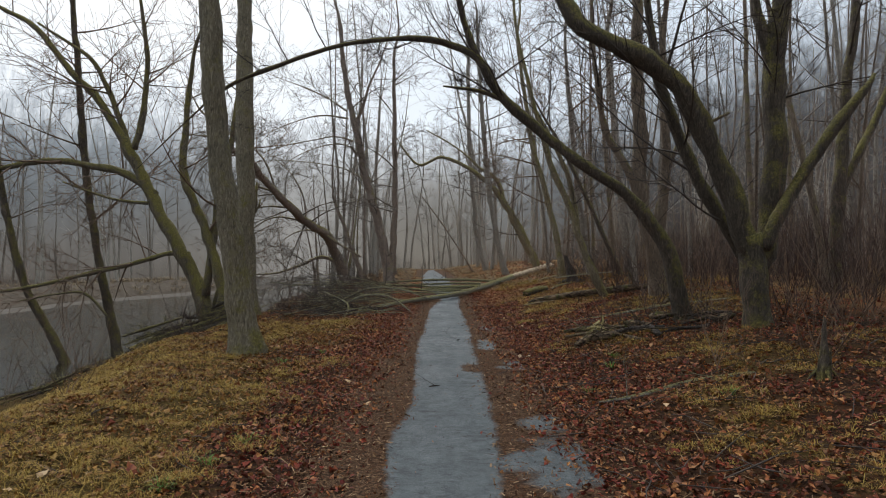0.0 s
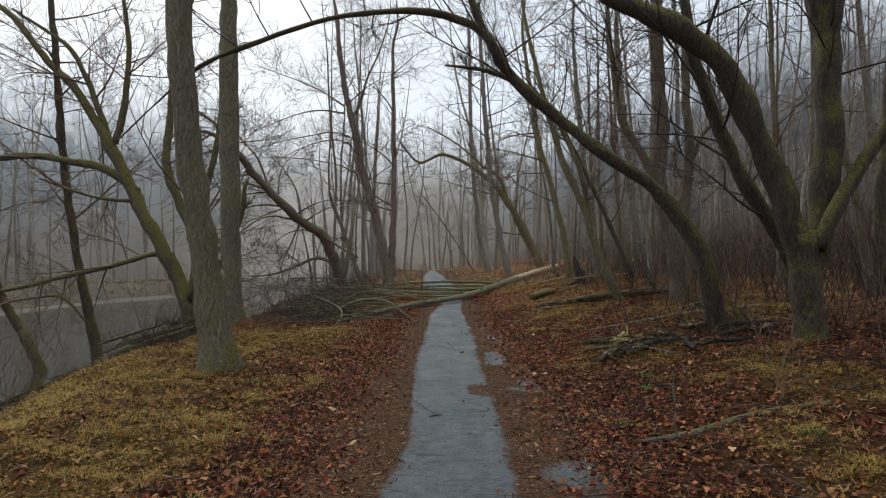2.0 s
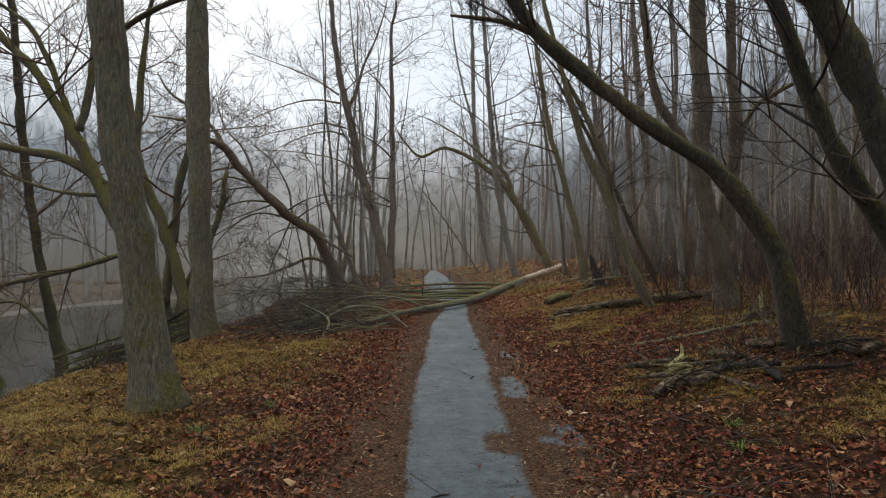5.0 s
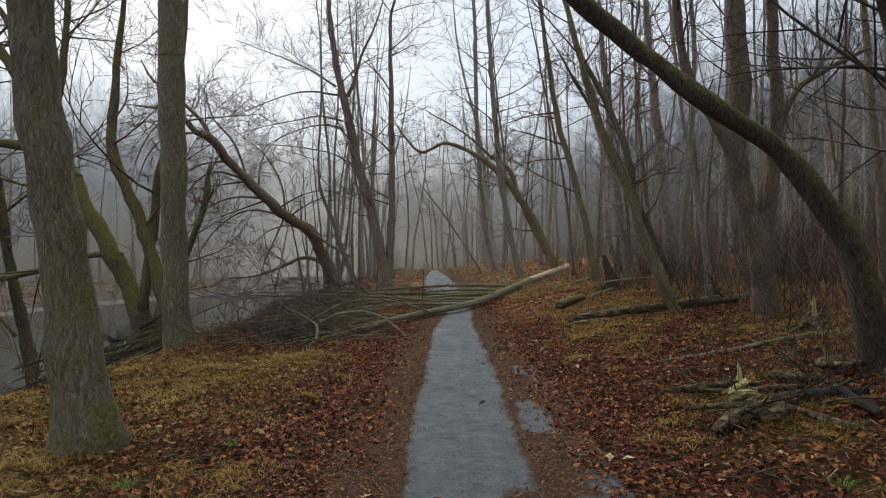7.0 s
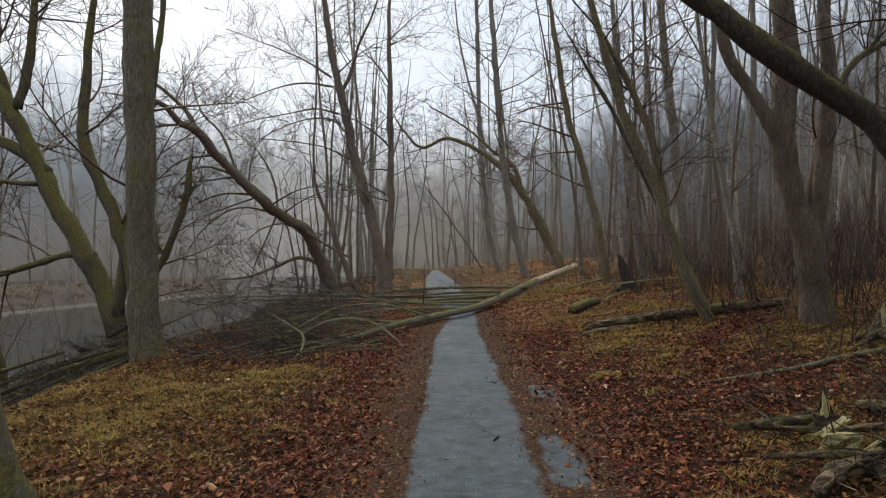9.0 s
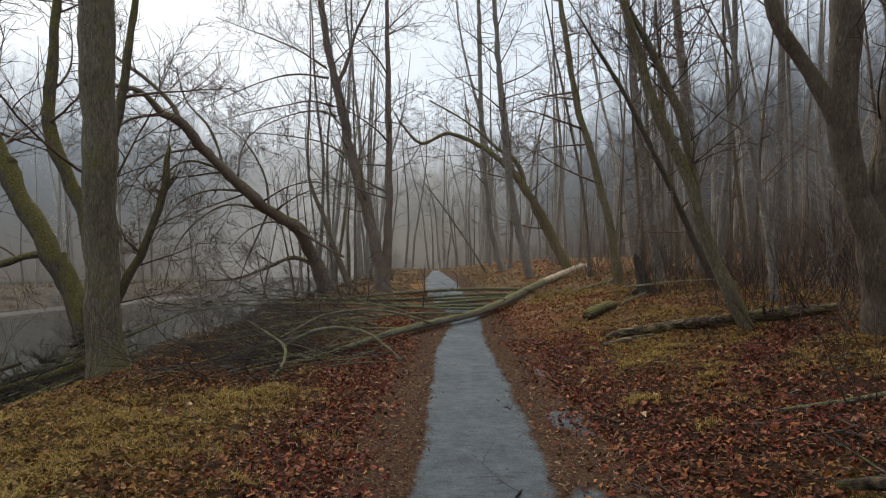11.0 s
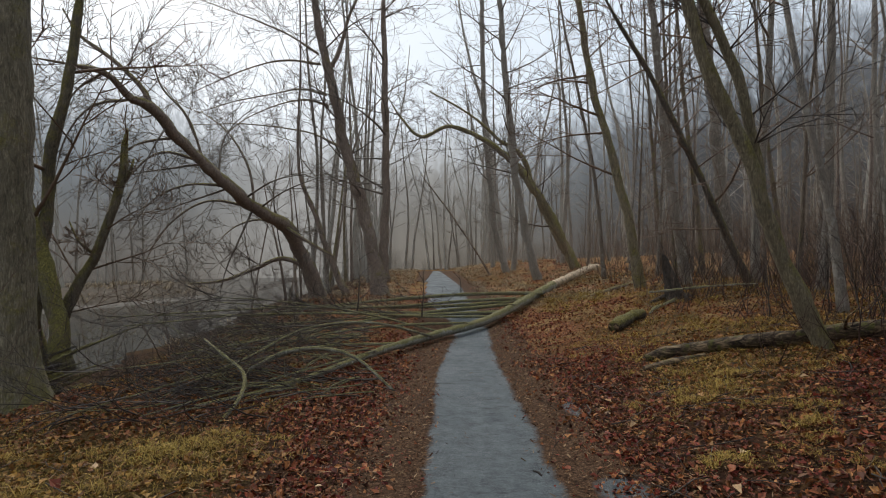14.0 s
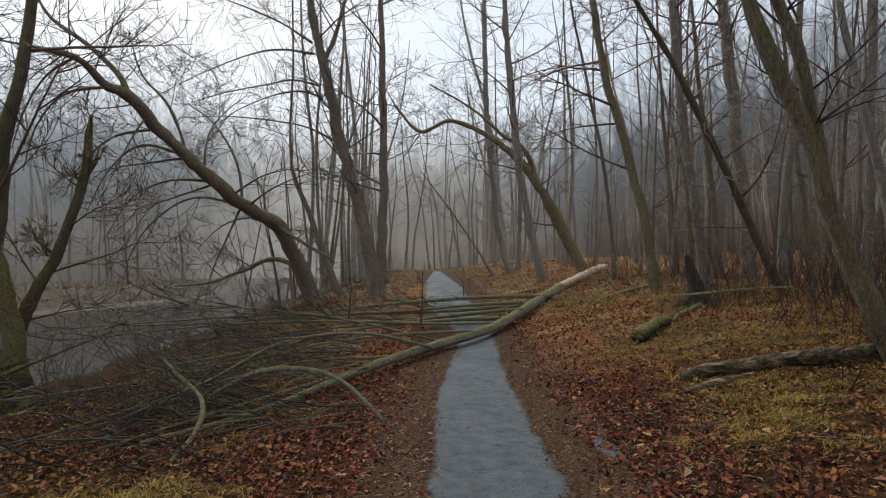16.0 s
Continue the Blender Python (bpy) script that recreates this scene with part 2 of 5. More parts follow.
GRASS = m.done(m.ramp(m.calc("ADD", m.calc("MULTIPLY", m.island(), 0.45), m.span(m.noise(1.1, 3), 0.3, 0.75, 0, 0.6)), [(0.0, (0.1, 0.056, 0.018)), (0.28, (0.24, 0.14, 0.036)), (0.5, (0.42, 0.285, 0.07)), (0.62, (0.16, 0.1, 0.028)), (0.76, (0.33, 0.225, 0.052)), (0.9, (0.5, 0.37, 0.11)), (1.0, (0.2, 0.2, 0.042))]))

m = Nodes("fresh_grass", 0.6, 0.3)
FRESH = m.done(m.ramp(m.noise(40, 3), [(0.3, (0.06, 0.13, 0.02)), (0.7, (0.17, 0.3, 0.045))]))
m = Nodes("dead_straw", 0.8, 0.1)
STRAW = m.done(m.ramp(m.calc("ADD", m.calc("MULTIPLY", m.island(), 0.6), m.calc("MULTIPLY", m.noise(0.25, 3), 0.4)), [(0.1, (0.17, 0.13, 0.1)), (0.5, (0.3, 0.22, 0.13)), (0.9, (0.42, 0.34, 0.22))]))

# distant misty woods: a plain glowing backdrop, its mist painted into the glow, that thins out into the sky at its
# ragged top
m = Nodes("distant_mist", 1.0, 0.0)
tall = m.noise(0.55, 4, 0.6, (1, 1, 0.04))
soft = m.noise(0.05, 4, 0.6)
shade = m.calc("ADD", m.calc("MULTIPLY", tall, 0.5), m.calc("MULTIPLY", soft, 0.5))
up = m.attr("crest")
# painted mist brightness by height and direction, pale over river gap and path end
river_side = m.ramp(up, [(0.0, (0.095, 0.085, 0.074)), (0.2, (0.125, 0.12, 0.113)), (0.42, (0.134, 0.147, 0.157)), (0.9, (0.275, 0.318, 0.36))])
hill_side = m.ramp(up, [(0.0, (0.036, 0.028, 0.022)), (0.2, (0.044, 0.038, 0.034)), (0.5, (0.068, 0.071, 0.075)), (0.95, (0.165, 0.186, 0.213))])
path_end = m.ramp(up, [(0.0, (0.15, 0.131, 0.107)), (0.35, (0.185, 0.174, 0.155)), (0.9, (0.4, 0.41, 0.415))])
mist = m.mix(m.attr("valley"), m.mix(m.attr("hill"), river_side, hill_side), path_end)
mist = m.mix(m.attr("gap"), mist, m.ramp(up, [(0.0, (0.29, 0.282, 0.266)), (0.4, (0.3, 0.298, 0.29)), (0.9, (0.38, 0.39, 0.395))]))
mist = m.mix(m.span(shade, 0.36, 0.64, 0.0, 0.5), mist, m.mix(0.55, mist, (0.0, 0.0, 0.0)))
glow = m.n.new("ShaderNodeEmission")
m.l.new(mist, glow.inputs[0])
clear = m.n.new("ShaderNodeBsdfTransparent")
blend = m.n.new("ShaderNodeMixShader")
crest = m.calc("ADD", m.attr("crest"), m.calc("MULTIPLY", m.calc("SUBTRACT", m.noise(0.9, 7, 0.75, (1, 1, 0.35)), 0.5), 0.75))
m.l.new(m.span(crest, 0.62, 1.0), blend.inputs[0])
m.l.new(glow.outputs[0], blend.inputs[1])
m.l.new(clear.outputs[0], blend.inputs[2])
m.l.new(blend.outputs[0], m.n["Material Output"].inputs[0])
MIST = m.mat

# ---- mesh helpers ----


class Tubes:
    """Round tapering stems gathered into one mesh."""

    def __init__(self):
        self.v, self.f = [], []

    def tube(self, pts, radii, sides, rough=0.0, seed=0.0):
        n0 = len(self.v)
        side = None
        last = len(pts) - 1
        for i, p in enumerate(pts):
            d = (pts[min(i + 1, last)] - pts[max(i - 1, 0)]).normalized()
            if side is None:
                side = d.orthogonal().normalized()
            side = (side - d * side.dot(d))
            side = side.normalized() if side.length > 1e-5 else d.orthogonal().normalized()
            other = d.cross(side)
            for k in range(sides):
                a = 2 * math.pi * k / sides
                w = side * math.cos(a) + other * math.sin(a)
                r = radii[i]
                if rough:
                    q = p + w * r
                    r *= 1 + rough * (noise.noise(q * 2.3 + Vector((seed, 0, 0))) + 0.6 * noise.noise(Vector((q.x * 9, q.y * 9, q.z * 2.5 + seed))))
                self.v.append(p + w * r)
        for i in range(last):
            a, b = n0 + i * sides, n0 + (i + 1) * sides
            for k in range(sides):
                j = (k + 1) % sides
                self.f.append((a + k, a + j, b + j, b + k))
        if sides > 3:
            self.f.append(tuple(n0 + last * sides + k for k in range(sides)))
            self.f.append(tuple(n0 + k for k in reversed(range(sides))))

    def mesh(self, name, material, smooth=True):
        me = bpy.data.meshes.new(name)
        me.from_pydata(self.v, [], self.f)
        me.materials.append(material)
        if smooth:
            me.polygons.foreach_set("use_smooth", [True] * len(me.polygons))
        me.update()
        return me


def part(name, mesh, parent, label=""):
    ob = new(name, mesh)
    ob.parent = parent
    if label:
        ob["label"] = label
    return ob


def thing(name, at, label, category, group="", kind=""):
    ob = new(name)
    ob.empty_display_size = 0.2
    ob.location = at
    return tagged(ob, label, category, group, kind)


def smooth_line(rows, step):
    """A soft curve through rows of x, y, z, radius, cut into pieces of about step metres."""
    q = [Vector(r) for r in rows]
    q = [q[0] * 2 - q[1]] + q + [q[-1] * 2 - q[-2]]
    pts, radii = [], []
    for i in range(1, len(q) - 2):
        a, b, c, d = q[i - 1:i + 3]
        n = max(1, int((c - b).xyz.length / step))
        for k in range(n + (i == len(q) - 3)):
            t = k / n
            w = 0.5 * (2 * b + (c - a) * t + (2 * a - 5 * b + 4 * c - d) * t * t + (3 * b - a - 3 * c + d) * t ** 3)
            pts.append(w.xyz)
            radii.append(max(0.004, b[3] + (c[3] - b[3]) * t))
    return pts, radii


def any_way(rng):
    return Vector((rng.uniform(-1, 1), rng.uniform(-1, 1), rng.uniform(-1, 1)))


def branch(tb, rng, p, d, length, r, depth, lift=0.15, kids=6, curl=0.35, least=0.003):
    """A long gently bowed branch with smaller ones set along it."""
    n = 3 + (depth > 0) + 2 * (r > 0.016) + 2 * (length > 1.4)
    pts, radii = [p.copy()], [r]
    d = d.normalized()
    bend = any_way(rng) * curl * 1.3 / n
    for i in range(n):
        d = (d + bend + any_way(rng) * curl * 1.1 / n + Vector((0, 0, lift * rng.uniform(0.4, 1.6) * 2.5 / n))).normalized()
        p = p + d * (length / n)
        pts.append(p.copy())
        radii.append(max(r * (1 - 0.86 * (i + 1) / n), least * 0.5))
    tb.tube(pts, radii, 5 if r > 0.03 else 3)
    if depth:
        for k in range(kids):
            f = (0.18 + 0.8 * (k + rng.random()) / kids) * n
            i = min(int(f), n - 1)
            at = pts[i].lerp(pts[i + 1], f - i)
            way = (pts[i + 1] - pts[i]).normalized()
            out = any_way(rng)
            out = (out - way * out.dot(way)).normalized()
            branch(tb, rng, at, way * rng.uniform(0.7, 1.2) + out * rng.uniform(0.5, 1.0), length * rng.uniform(0.4, 0.75) * (1.2 - 0.6 * f / n), max(least, r * 0.45), depth - 1, lift, max(2, kids - 2), curl, least)


# ---- lie of the land ----
WATER_Z = -2.2


def ease(a, b, x):
    t = min(1.0, max(0.0, (x - a) / (b - a)))
    return t * t * (3 - 2 * t)


def line(table, y):
    for (y0, v0), (y1, v1) in zip(table, table[1:]):
        if y <= y1:
            t = max(0.0, (y - y0) / (y1 - y0))
            return v0 + (v1 - v0) * t
    return table[-1][1]


FAR_BANK = [(-60, -30), (30, -30), (48, -27), (66, -19.5), (90, -21), (170, -40)]
LEFT_EDGE = [(-40, -0.4), (4.4, -0.42), (5.6, -0.5), (7.0, -0.36), (8.8, -0.42), (10.5, -0.46), (12.6, -0.47), (14.4, -0.43), (17, -0.42), (19, -0.39), (20.2, -0.31), (21.5, -0.2), (22.6, -0.1), (24, -0.12), (27, -0.45), (31, -0.95), (35.6, -1.28), (43.9, -1.47), (60.6, -1.4), (75, -2.9), (90, -5.5), (140, -16)]
RIGHT_EDGE = [(-40, 0.45), (4.4, 0.46), (6.2, 0.57), (8.0, 0.59), (9.6, 0.58), (11, 0.56), (13, 0.63), (15, 0.61), (17, 0.6), (19, 0.55), (20.5, 0.58), (22.5, 0.65), (26, 0.66), (31.7, 0.51), (39.1, 0.41), (50.5, -0.25), (60.6, -0.9), (75, -1.9), (90, -4.5), (140, -15)]


def centre(y):
    return 0.5 * (line(LEFT_EDGE, y) + line(RIGHT_EDGE, y))


def land(x, y):
    """Height of the ground, without its small lumps."""
    c = centre(y) if y > 44 else 0.0
    u = x - c
    z = -0.5 * ease(60, 84, y) - 1.2 * ease(66, 80, y)
    if u > 1.2:
        z += 0.15 * (min(u, 6.5) - 1.2) * ease(1.2, 2.4, u)
        if u > 6.5:
            z += 0.035 * (u - 6.5)
    if u < -3.6:
        u += 0.9 * noise.noise(Vector((x * 0.15, y * 0.28, 2.0))) + 0.3 * noise.noise(Vector((x * 0.6, y * 0.9, 6.0)))
        z -= 1.15 * ease(-4.2, -8.0, u) + 1.05 * ease(-7.0, -12.2, u) + 0.9 * ease(-12, -14.5, u)
        far = line(FAR_BANK, y)
        z += 1.9 * ease(far + 2.0, far - 5.0, x) - 0.7 * ease(far - 7.0, far - 20.0, x)
    return z


def lumps(x, y):
    v = Vector((x, y, 0.0))
    off = ease(0.9, 1.8, abs(x - 0.15 - (centre(y) if y > 44 else 0)))
    return off * (0.05 * noise.noise(v * 0.9) + 0.028 * noise.noise(v * 3.1 + Vector((7, 3, 1)))) - 0.012


def floor_z(x, y):
    return land(x, y) + lumps(x, y)


def grassy(x, y):
    """How far mossy turf has taken the ground, 0 to 1."""
    v = Vector((x, y, 4.0))
    n = 0.5 + 0.5 * noise.noise(v * 0.45) + 0.3 * noise.noise(v * 1.4)
    if x < 0:
        g = ease(-1.2, -3.0, x + 0.8 * noise.noise(v * 0.6)) * (0.35 + 0.65 * n)
        g *= 1 - 0.5 * ease(14.5, 17, y)
    else:
        g = ease(1.5, 2.8, x) * ease(0.25, 0.85, n + 0.2 * ease(12, 16, y)) * 0.55 * (1 - 0.5 * ease(3.6, 5.5, x) * ease(14, 10, y))
    return max(g * (1 - ease(34, 48, y)), 0.45 * ease(28, 46, y) * ease(7, 2.5, abs(x - centre(y))))


def grid(name, xs, ys, height, material, values=()):
    verts = [(x, y, height(x, y)) for y in ys for x in xs]
    w = len(xs)
    faces = [(j * w + i, j * w + i + 1, (j + 1) * w + i + 1, (j + 1) * w + i) for j in range(len(ys) - 1) for i in range(w - 1)]
    me = bpy.data.meshes.new(name)
    me.from_pydata(verts, [], faces)
    me.materials.append(material)
    me.polygons.foreach_set("use_smooth", [True] * len(faces))
    for key, fn in values:
        a = me.attributes.new(key, "FLOAT", "POINT")
        a.data.foreach_set("value", [fn(x, y) for y in ys for x in xs])
    me.update()
    return new(name, me)


def steps(*runs):
    """Coordinates from (start, stop, step) runs."""
    out = []
    for a, b, s in runs:
        n = max(1, round((b - a) / s))
        out += [a + (b - a) * k / n for k in range(n)]
    return out + [runs[-1][1]]


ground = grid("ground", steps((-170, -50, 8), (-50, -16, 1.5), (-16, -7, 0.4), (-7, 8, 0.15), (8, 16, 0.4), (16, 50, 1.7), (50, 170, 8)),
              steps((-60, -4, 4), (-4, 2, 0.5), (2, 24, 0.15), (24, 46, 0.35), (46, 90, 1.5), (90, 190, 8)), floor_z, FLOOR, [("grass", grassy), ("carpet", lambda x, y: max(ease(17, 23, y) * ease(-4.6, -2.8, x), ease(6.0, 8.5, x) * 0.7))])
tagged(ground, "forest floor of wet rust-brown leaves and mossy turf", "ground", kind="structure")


def litter(x, y):
    """How thickly crumbs and needles lie on the path."""
    v = Vector((x, y, 9.0))
    wob = 0.035 * noise.noise(v * 1.3) + 0.04 * noise.noise(v * 4.7)
    a, b = line(LEFT_EDGE, y) + wob, line(RIGHT_EDGE, y) - wob
    k = max(ease(a + 0.15, a - 0.1, x), ease(b - 0.2, b + 0.14, x))
    spot = ((x - 0.46) / 0.22) ** 2 + ((y - 9.2) / 0.4) ** 2 + 0.9 * noise.noise(v * 3.3)
    k = max(k, 0.62 * ease(1.7, 0.0, spot))
    for px, py, rx, ry in ((0.95, 5.1, 0.5, 0.7), (1.3, 9.5, 0.55, 0.4), (1.0, 6.3, 0.28, 0.35), (1.05, 14.1, 0.25, 0.5), (1.2, 16.6, 0.2, 0.5), (0.8, 11.6, 0.18, 0.8)):
        e = ((x - px) / rx) ** 2 + ((y - py) / ry) ** 2
        k = min(k, 0.22 + 0.78 * ease(0.1, 1.9, e + 0.9 * noise.noise(v * 3)))
    return k


me_xs = steps((-1.3, 1.5, 0.05))
path_ys = steps((-30, 2, 2), (2, 26, 0.07), (26, 48, 0.2), (48, 60, 0.6))
path = grid("path", me_xs, path_ys, lambda u, y: 0.0, PATH)
co = []
values = []
for y in path_ys:
    c = centre(y) if y > 44 else 0.0
    wide = 1 + 0.25 * ease(28, 44, y)
    for u in me_xs:
        x = u * wide + c
        k = litter(x, y) if y < 60 else (0.0 if abs(u) < 0.85 else 1.0)
        co += [x, y, -0.5 * ease(60, 84, y) + 0.004 + 0.014 * k - 0.05 * ease(1.0, 1.3, abs(u - 0.1)) + 0.004 * noise.noise(Vector((x, y, 0)) * 2.5)]
        values.append(k)
path.data.vertices.foreach_set("co", co)
path.data.attributes.new("litter", "FLOAT", "POINT").data.foreach_set("value", values)
path.data.update()
tagged(path, "narrow wet grey asphalt path with needle-covered edges", "path", kind="structure")

river = grid("river_water", steps((-70, -8, 2)), steps((-60, 180, 6)), lambda x, y: WATER_Z, WATER)
tagged(river, "still murky brown-grey river water", "water", kind="structure")

# sand bar along the far shore
sand_xs = steps((-4, 4, 0.5))
sand = grid("sand_bar", sand_xs, steps((25, 95, 1.0)), lambda u, y: 0.0, SAND)
co = []
for y in steps((25, 95, 1.0)):
    for u in sand_xs:
        co += [line(FAR_BANK, y) + 0.6 + u * (0.55 + 0.25 * noise.noise(Vector((y * 0.12, 0, 5)))), y, WATER_Z + 0.12 - 0.03 * u * u + 0.06 * noise.noise(Vector((u, y * 0.3, 2)))]
sand.data.vertices.foreach_set("co", co)
sand.data.update()
tagged(sand, "pale wet sand bar at the water's far edge", "sand", kind="structure")

# misty hills all round: a glowing ring with the mist painted in
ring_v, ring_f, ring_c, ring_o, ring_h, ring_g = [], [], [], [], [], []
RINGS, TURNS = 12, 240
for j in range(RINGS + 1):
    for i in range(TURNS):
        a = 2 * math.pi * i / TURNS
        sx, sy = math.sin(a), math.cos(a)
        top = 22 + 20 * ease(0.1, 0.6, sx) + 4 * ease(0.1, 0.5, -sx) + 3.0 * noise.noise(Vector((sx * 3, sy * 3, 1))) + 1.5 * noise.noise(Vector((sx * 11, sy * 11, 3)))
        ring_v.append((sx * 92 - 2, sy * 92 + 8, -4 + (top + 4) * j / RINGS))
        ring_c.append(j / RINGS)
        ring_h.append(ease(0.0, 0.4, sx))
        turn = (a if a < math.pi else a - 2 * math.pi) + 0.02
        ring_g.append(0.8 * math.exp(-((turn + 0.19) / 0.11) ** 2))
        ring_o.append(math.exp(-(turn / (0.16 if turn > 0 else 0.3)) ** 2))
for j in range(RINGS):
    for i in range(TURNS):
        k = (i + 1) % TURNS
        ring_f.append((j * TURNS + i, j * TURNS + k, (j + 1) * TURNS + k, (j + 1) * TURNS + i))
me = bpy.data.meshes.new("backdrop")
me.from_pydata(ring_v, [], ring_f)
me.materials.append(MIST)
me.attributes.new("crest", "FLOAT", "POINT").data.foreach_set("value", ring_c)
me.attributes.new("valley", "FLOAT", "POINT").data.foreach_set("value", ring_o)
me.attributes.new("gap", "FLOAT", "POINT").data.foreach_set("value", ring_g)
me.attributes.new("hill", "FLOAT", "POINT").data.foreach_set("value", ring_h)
tagged(new("backdrop", me), "glowing backdrop of distant wooded hills with painted grey mist", "backdrop", kind="structure")

# ---- trees that stand near the path ----


def hero_tree(name, label, material, seed, sprays, start, stems):
    """A tree from its main stems, each a line of x, y, z, radius; the crown's finer branches grow from them."""
    rng = random.Random(seed)
    x, y, z, r = stems[0][1][0]
    foot = Vector((x, y, floor_z(x, y)))
    root = thing(name, foot, label, "tree")
    tw = Tubes()
    for kind, rows in stems:
        rows = [(a - foot.x, b - foot.y, c - foot.z, w) for a, b, c, w in rows]
        wild = 0.07 * seed
        rows = [(a, b + 0.1 * math.sin(wild + i * 0.8) * (i > 1) * (kind != "trunk"), c, w) for i, (a, b, c, w) in enumerate(rows)]
        if kind == "trunk":
            a, b, c, w = rows[0]
            rows = [(a + (a - rows[1][0]) * 0.4, b, min(c, 0.0) - 0.3, w * 1.1)] + rows
        end, back = Vector(rows[-1]), Vector(rows[-2])
        rise = (end - back).xyz.normalized()
        if rise.z > 0.45 and end[3] > 0.05 and end.z > 5 and "broken" not in name:
            for k in range(4):
                rise = (rise + any_way(rng) * 0.3 + Vector((0, 0, 0.15))).normalized()
                a, b, c = Vector(rows[-1][:3]) + rise * (17.5 - end.z) / 4
                rows.append((a, b, c, end[3] * (0.72, 0.45, 0.25, 0.1)[k]))
        elif end[3] > 0.02 and kind == "trunk" and "broken" not in name and len(rows) > 5:
            a, b, c = end.xyz + rise * 1.2
            rows[-1] = (*end.xyz, end[3] * 0.6)
            rows.append((a, b, c - 0.1, 0.008))
        pts, radii = smooth_line(rows, 0.16 if y < 20 else 0.22)
        if kind == "trunk":
            radii = [q * (1 + 0.12 * math.exp(-max(0, p.z) * 4)) for p, q in zip(pts, radii)]
        wave = Vector((seed, 0.3 * seed, 0))
        calm = 0.15 if name == "oak_tree" else 0.8
        pts = [p + calm * noise.noise_vector(p * 0.9 + wave) * q * 0.55 * ease(0.0, 1.2, p.z) + calm * noise.noise_vector(p * 2.7 + wave) * q * 0.3 * ease(0.0, 0.8, p.z) for p, q in zip(pts, radii)]
        radii = [q * (1 + 0.2 * calm * noise.noise(p * 1.9 + wave)) for p, q in zip(pts, radii)]
        tb = Tubes()
        tb.tube(pts, radii, 16 if max(radii) > 0.1 else 8, 0.22, seed)
        part(kind, tb.mesh(kind, material), root, "broken mossy dead limb" if kind == "dead_limb" else "")
        if kind == "dead_limb":
            continue
        n = len(pts)
        total = sum((q - p).length for p, q in zip(pts, pts[1:]))
        for k in range(sprays if max(radii) > 0.08 or y < 20 else max(8, sprays // 2)):
            f = (start if kind == "trunk" else 0.15) + (0.98 - start) * (k + rng.random()) / sprays if kind == "trunk" else rng.uniform(0.15, 1.0)
            i = min(n - 2, int(f * (n - 1)))
            way = (pts[i + 1] - pts[i]).normalized()
            out = any_way(rng)
            out = (out - way * out.dot(way)).normalized()
            if y < 20 and pts[i].z < 1.7:
                continue
            if y < 20 and pts[i].z > 2.2:
                out.z = abs(out.z)
            size = rng.uniform(0.2, 0.48) * min(9.0, total * (1.4 if kind == "limb" else 1.0)) * (1.15 - 0.6 * f)
            branch(tw, rng, pts[i] + out * radii[i] * 0.7, out + way * rng.uniform(0.1, 0.8), size * (0.75 if y < 20 else 1), min(radii[i] * 0.36, (0.006 + 0.0055 * size) * (1 if y < 20 else 1.6)), 2, 0.12 if y < 20 else 0.05, 7 if y < 20 else 6, 0.5, 0.0034 if y < 20 else 0.0095)
    # lighter twigs on farther trees: haze put into the crown colour
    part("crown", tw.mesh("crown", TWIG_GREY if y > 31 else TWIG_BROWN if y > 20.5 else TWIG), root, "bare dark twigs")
    return root


hero_tree("oak_tree", "grey-brown ridged trunk standing alone in leaf litter", BARK_GREY, 11, 8, 0.45, [
    ("trunk", [(-3.27, 10.55, 0.03, 0.295), (-3.34, 10.55, 0.43, 0.233), (-3.51, 10.55, 1.74, 0.192), (-3.7, 10.55, 3.06, 0.184), (-3.85, 10.55, 4.48, 0.179), (-3.92, 10.55, 5.9, 0.166), (-3.98, 10.55, 7.41, 0.152), (-4.06, 10.55, 9.69, 0.116)]),
])
hero_tree("oak_tree", "tall straight grey trunk on the river bank", BARK_GREY, 12, 11, 0.50, [
    ("trunk", [(-5.16, 17, -0.09, 0.296), (-5.22, 17, 0.37, 0.245), (-5.29, 17, 1.76, 0.224), (-5.32, 17, 3.81, 0.234), (-5.36, 17, 5.85, 0.229), (-5.38, 17, 7.58, 0.204), (-5.4, 17, 10.81, 0.153)]),
])
hero_tree("bare_tree", "dark mossy tree leaning over the path in an arch", BARK_WET, 13, 20, 0.35, [
    ("trunk", [(4.44, 11.6, 0.35, 0.171), (4.26, 11.6, 1.17, 0.148), (3.95, 11.6, 2.05, 0.13), (3.37, 11.6, 2.77, 0.112), (2.75, 11.6, 3.19, 0.1), (1.81, 11.6, 3.91, 0.094), (1.08, 11.6, 4.53, 0.089), (0.61, 11.6, 5.25, 0.077), (0.14, 11.6, 5.49, 0.062), (-0.48, 11.6, 5.63, 0.053), (-1.31, 11.6, 5.58, 0.047), (-2.03, 11.6, 5.45, 0.041), (-3.17, 11.6, 5.07, 0.038), (-4, 11.6, 4.7, 0.035), (-4.72, 11.6, 4.08, 0.024)]),
    ("limb", [(0.61, 11.6, 5.25, 0.071), (0.43, 11.6, 5.72, 0.065), (0.26, 11.6, 6.34, 0.053), (0.03, 11.6, 7.59, 0.035)]),
    ("limb", [(1.14, 11.6, 4.47, 0.053), (0.67, 11.6, 4.66, 0.041), (-0.01, 11.6, 4.77, 0.021)]),
])
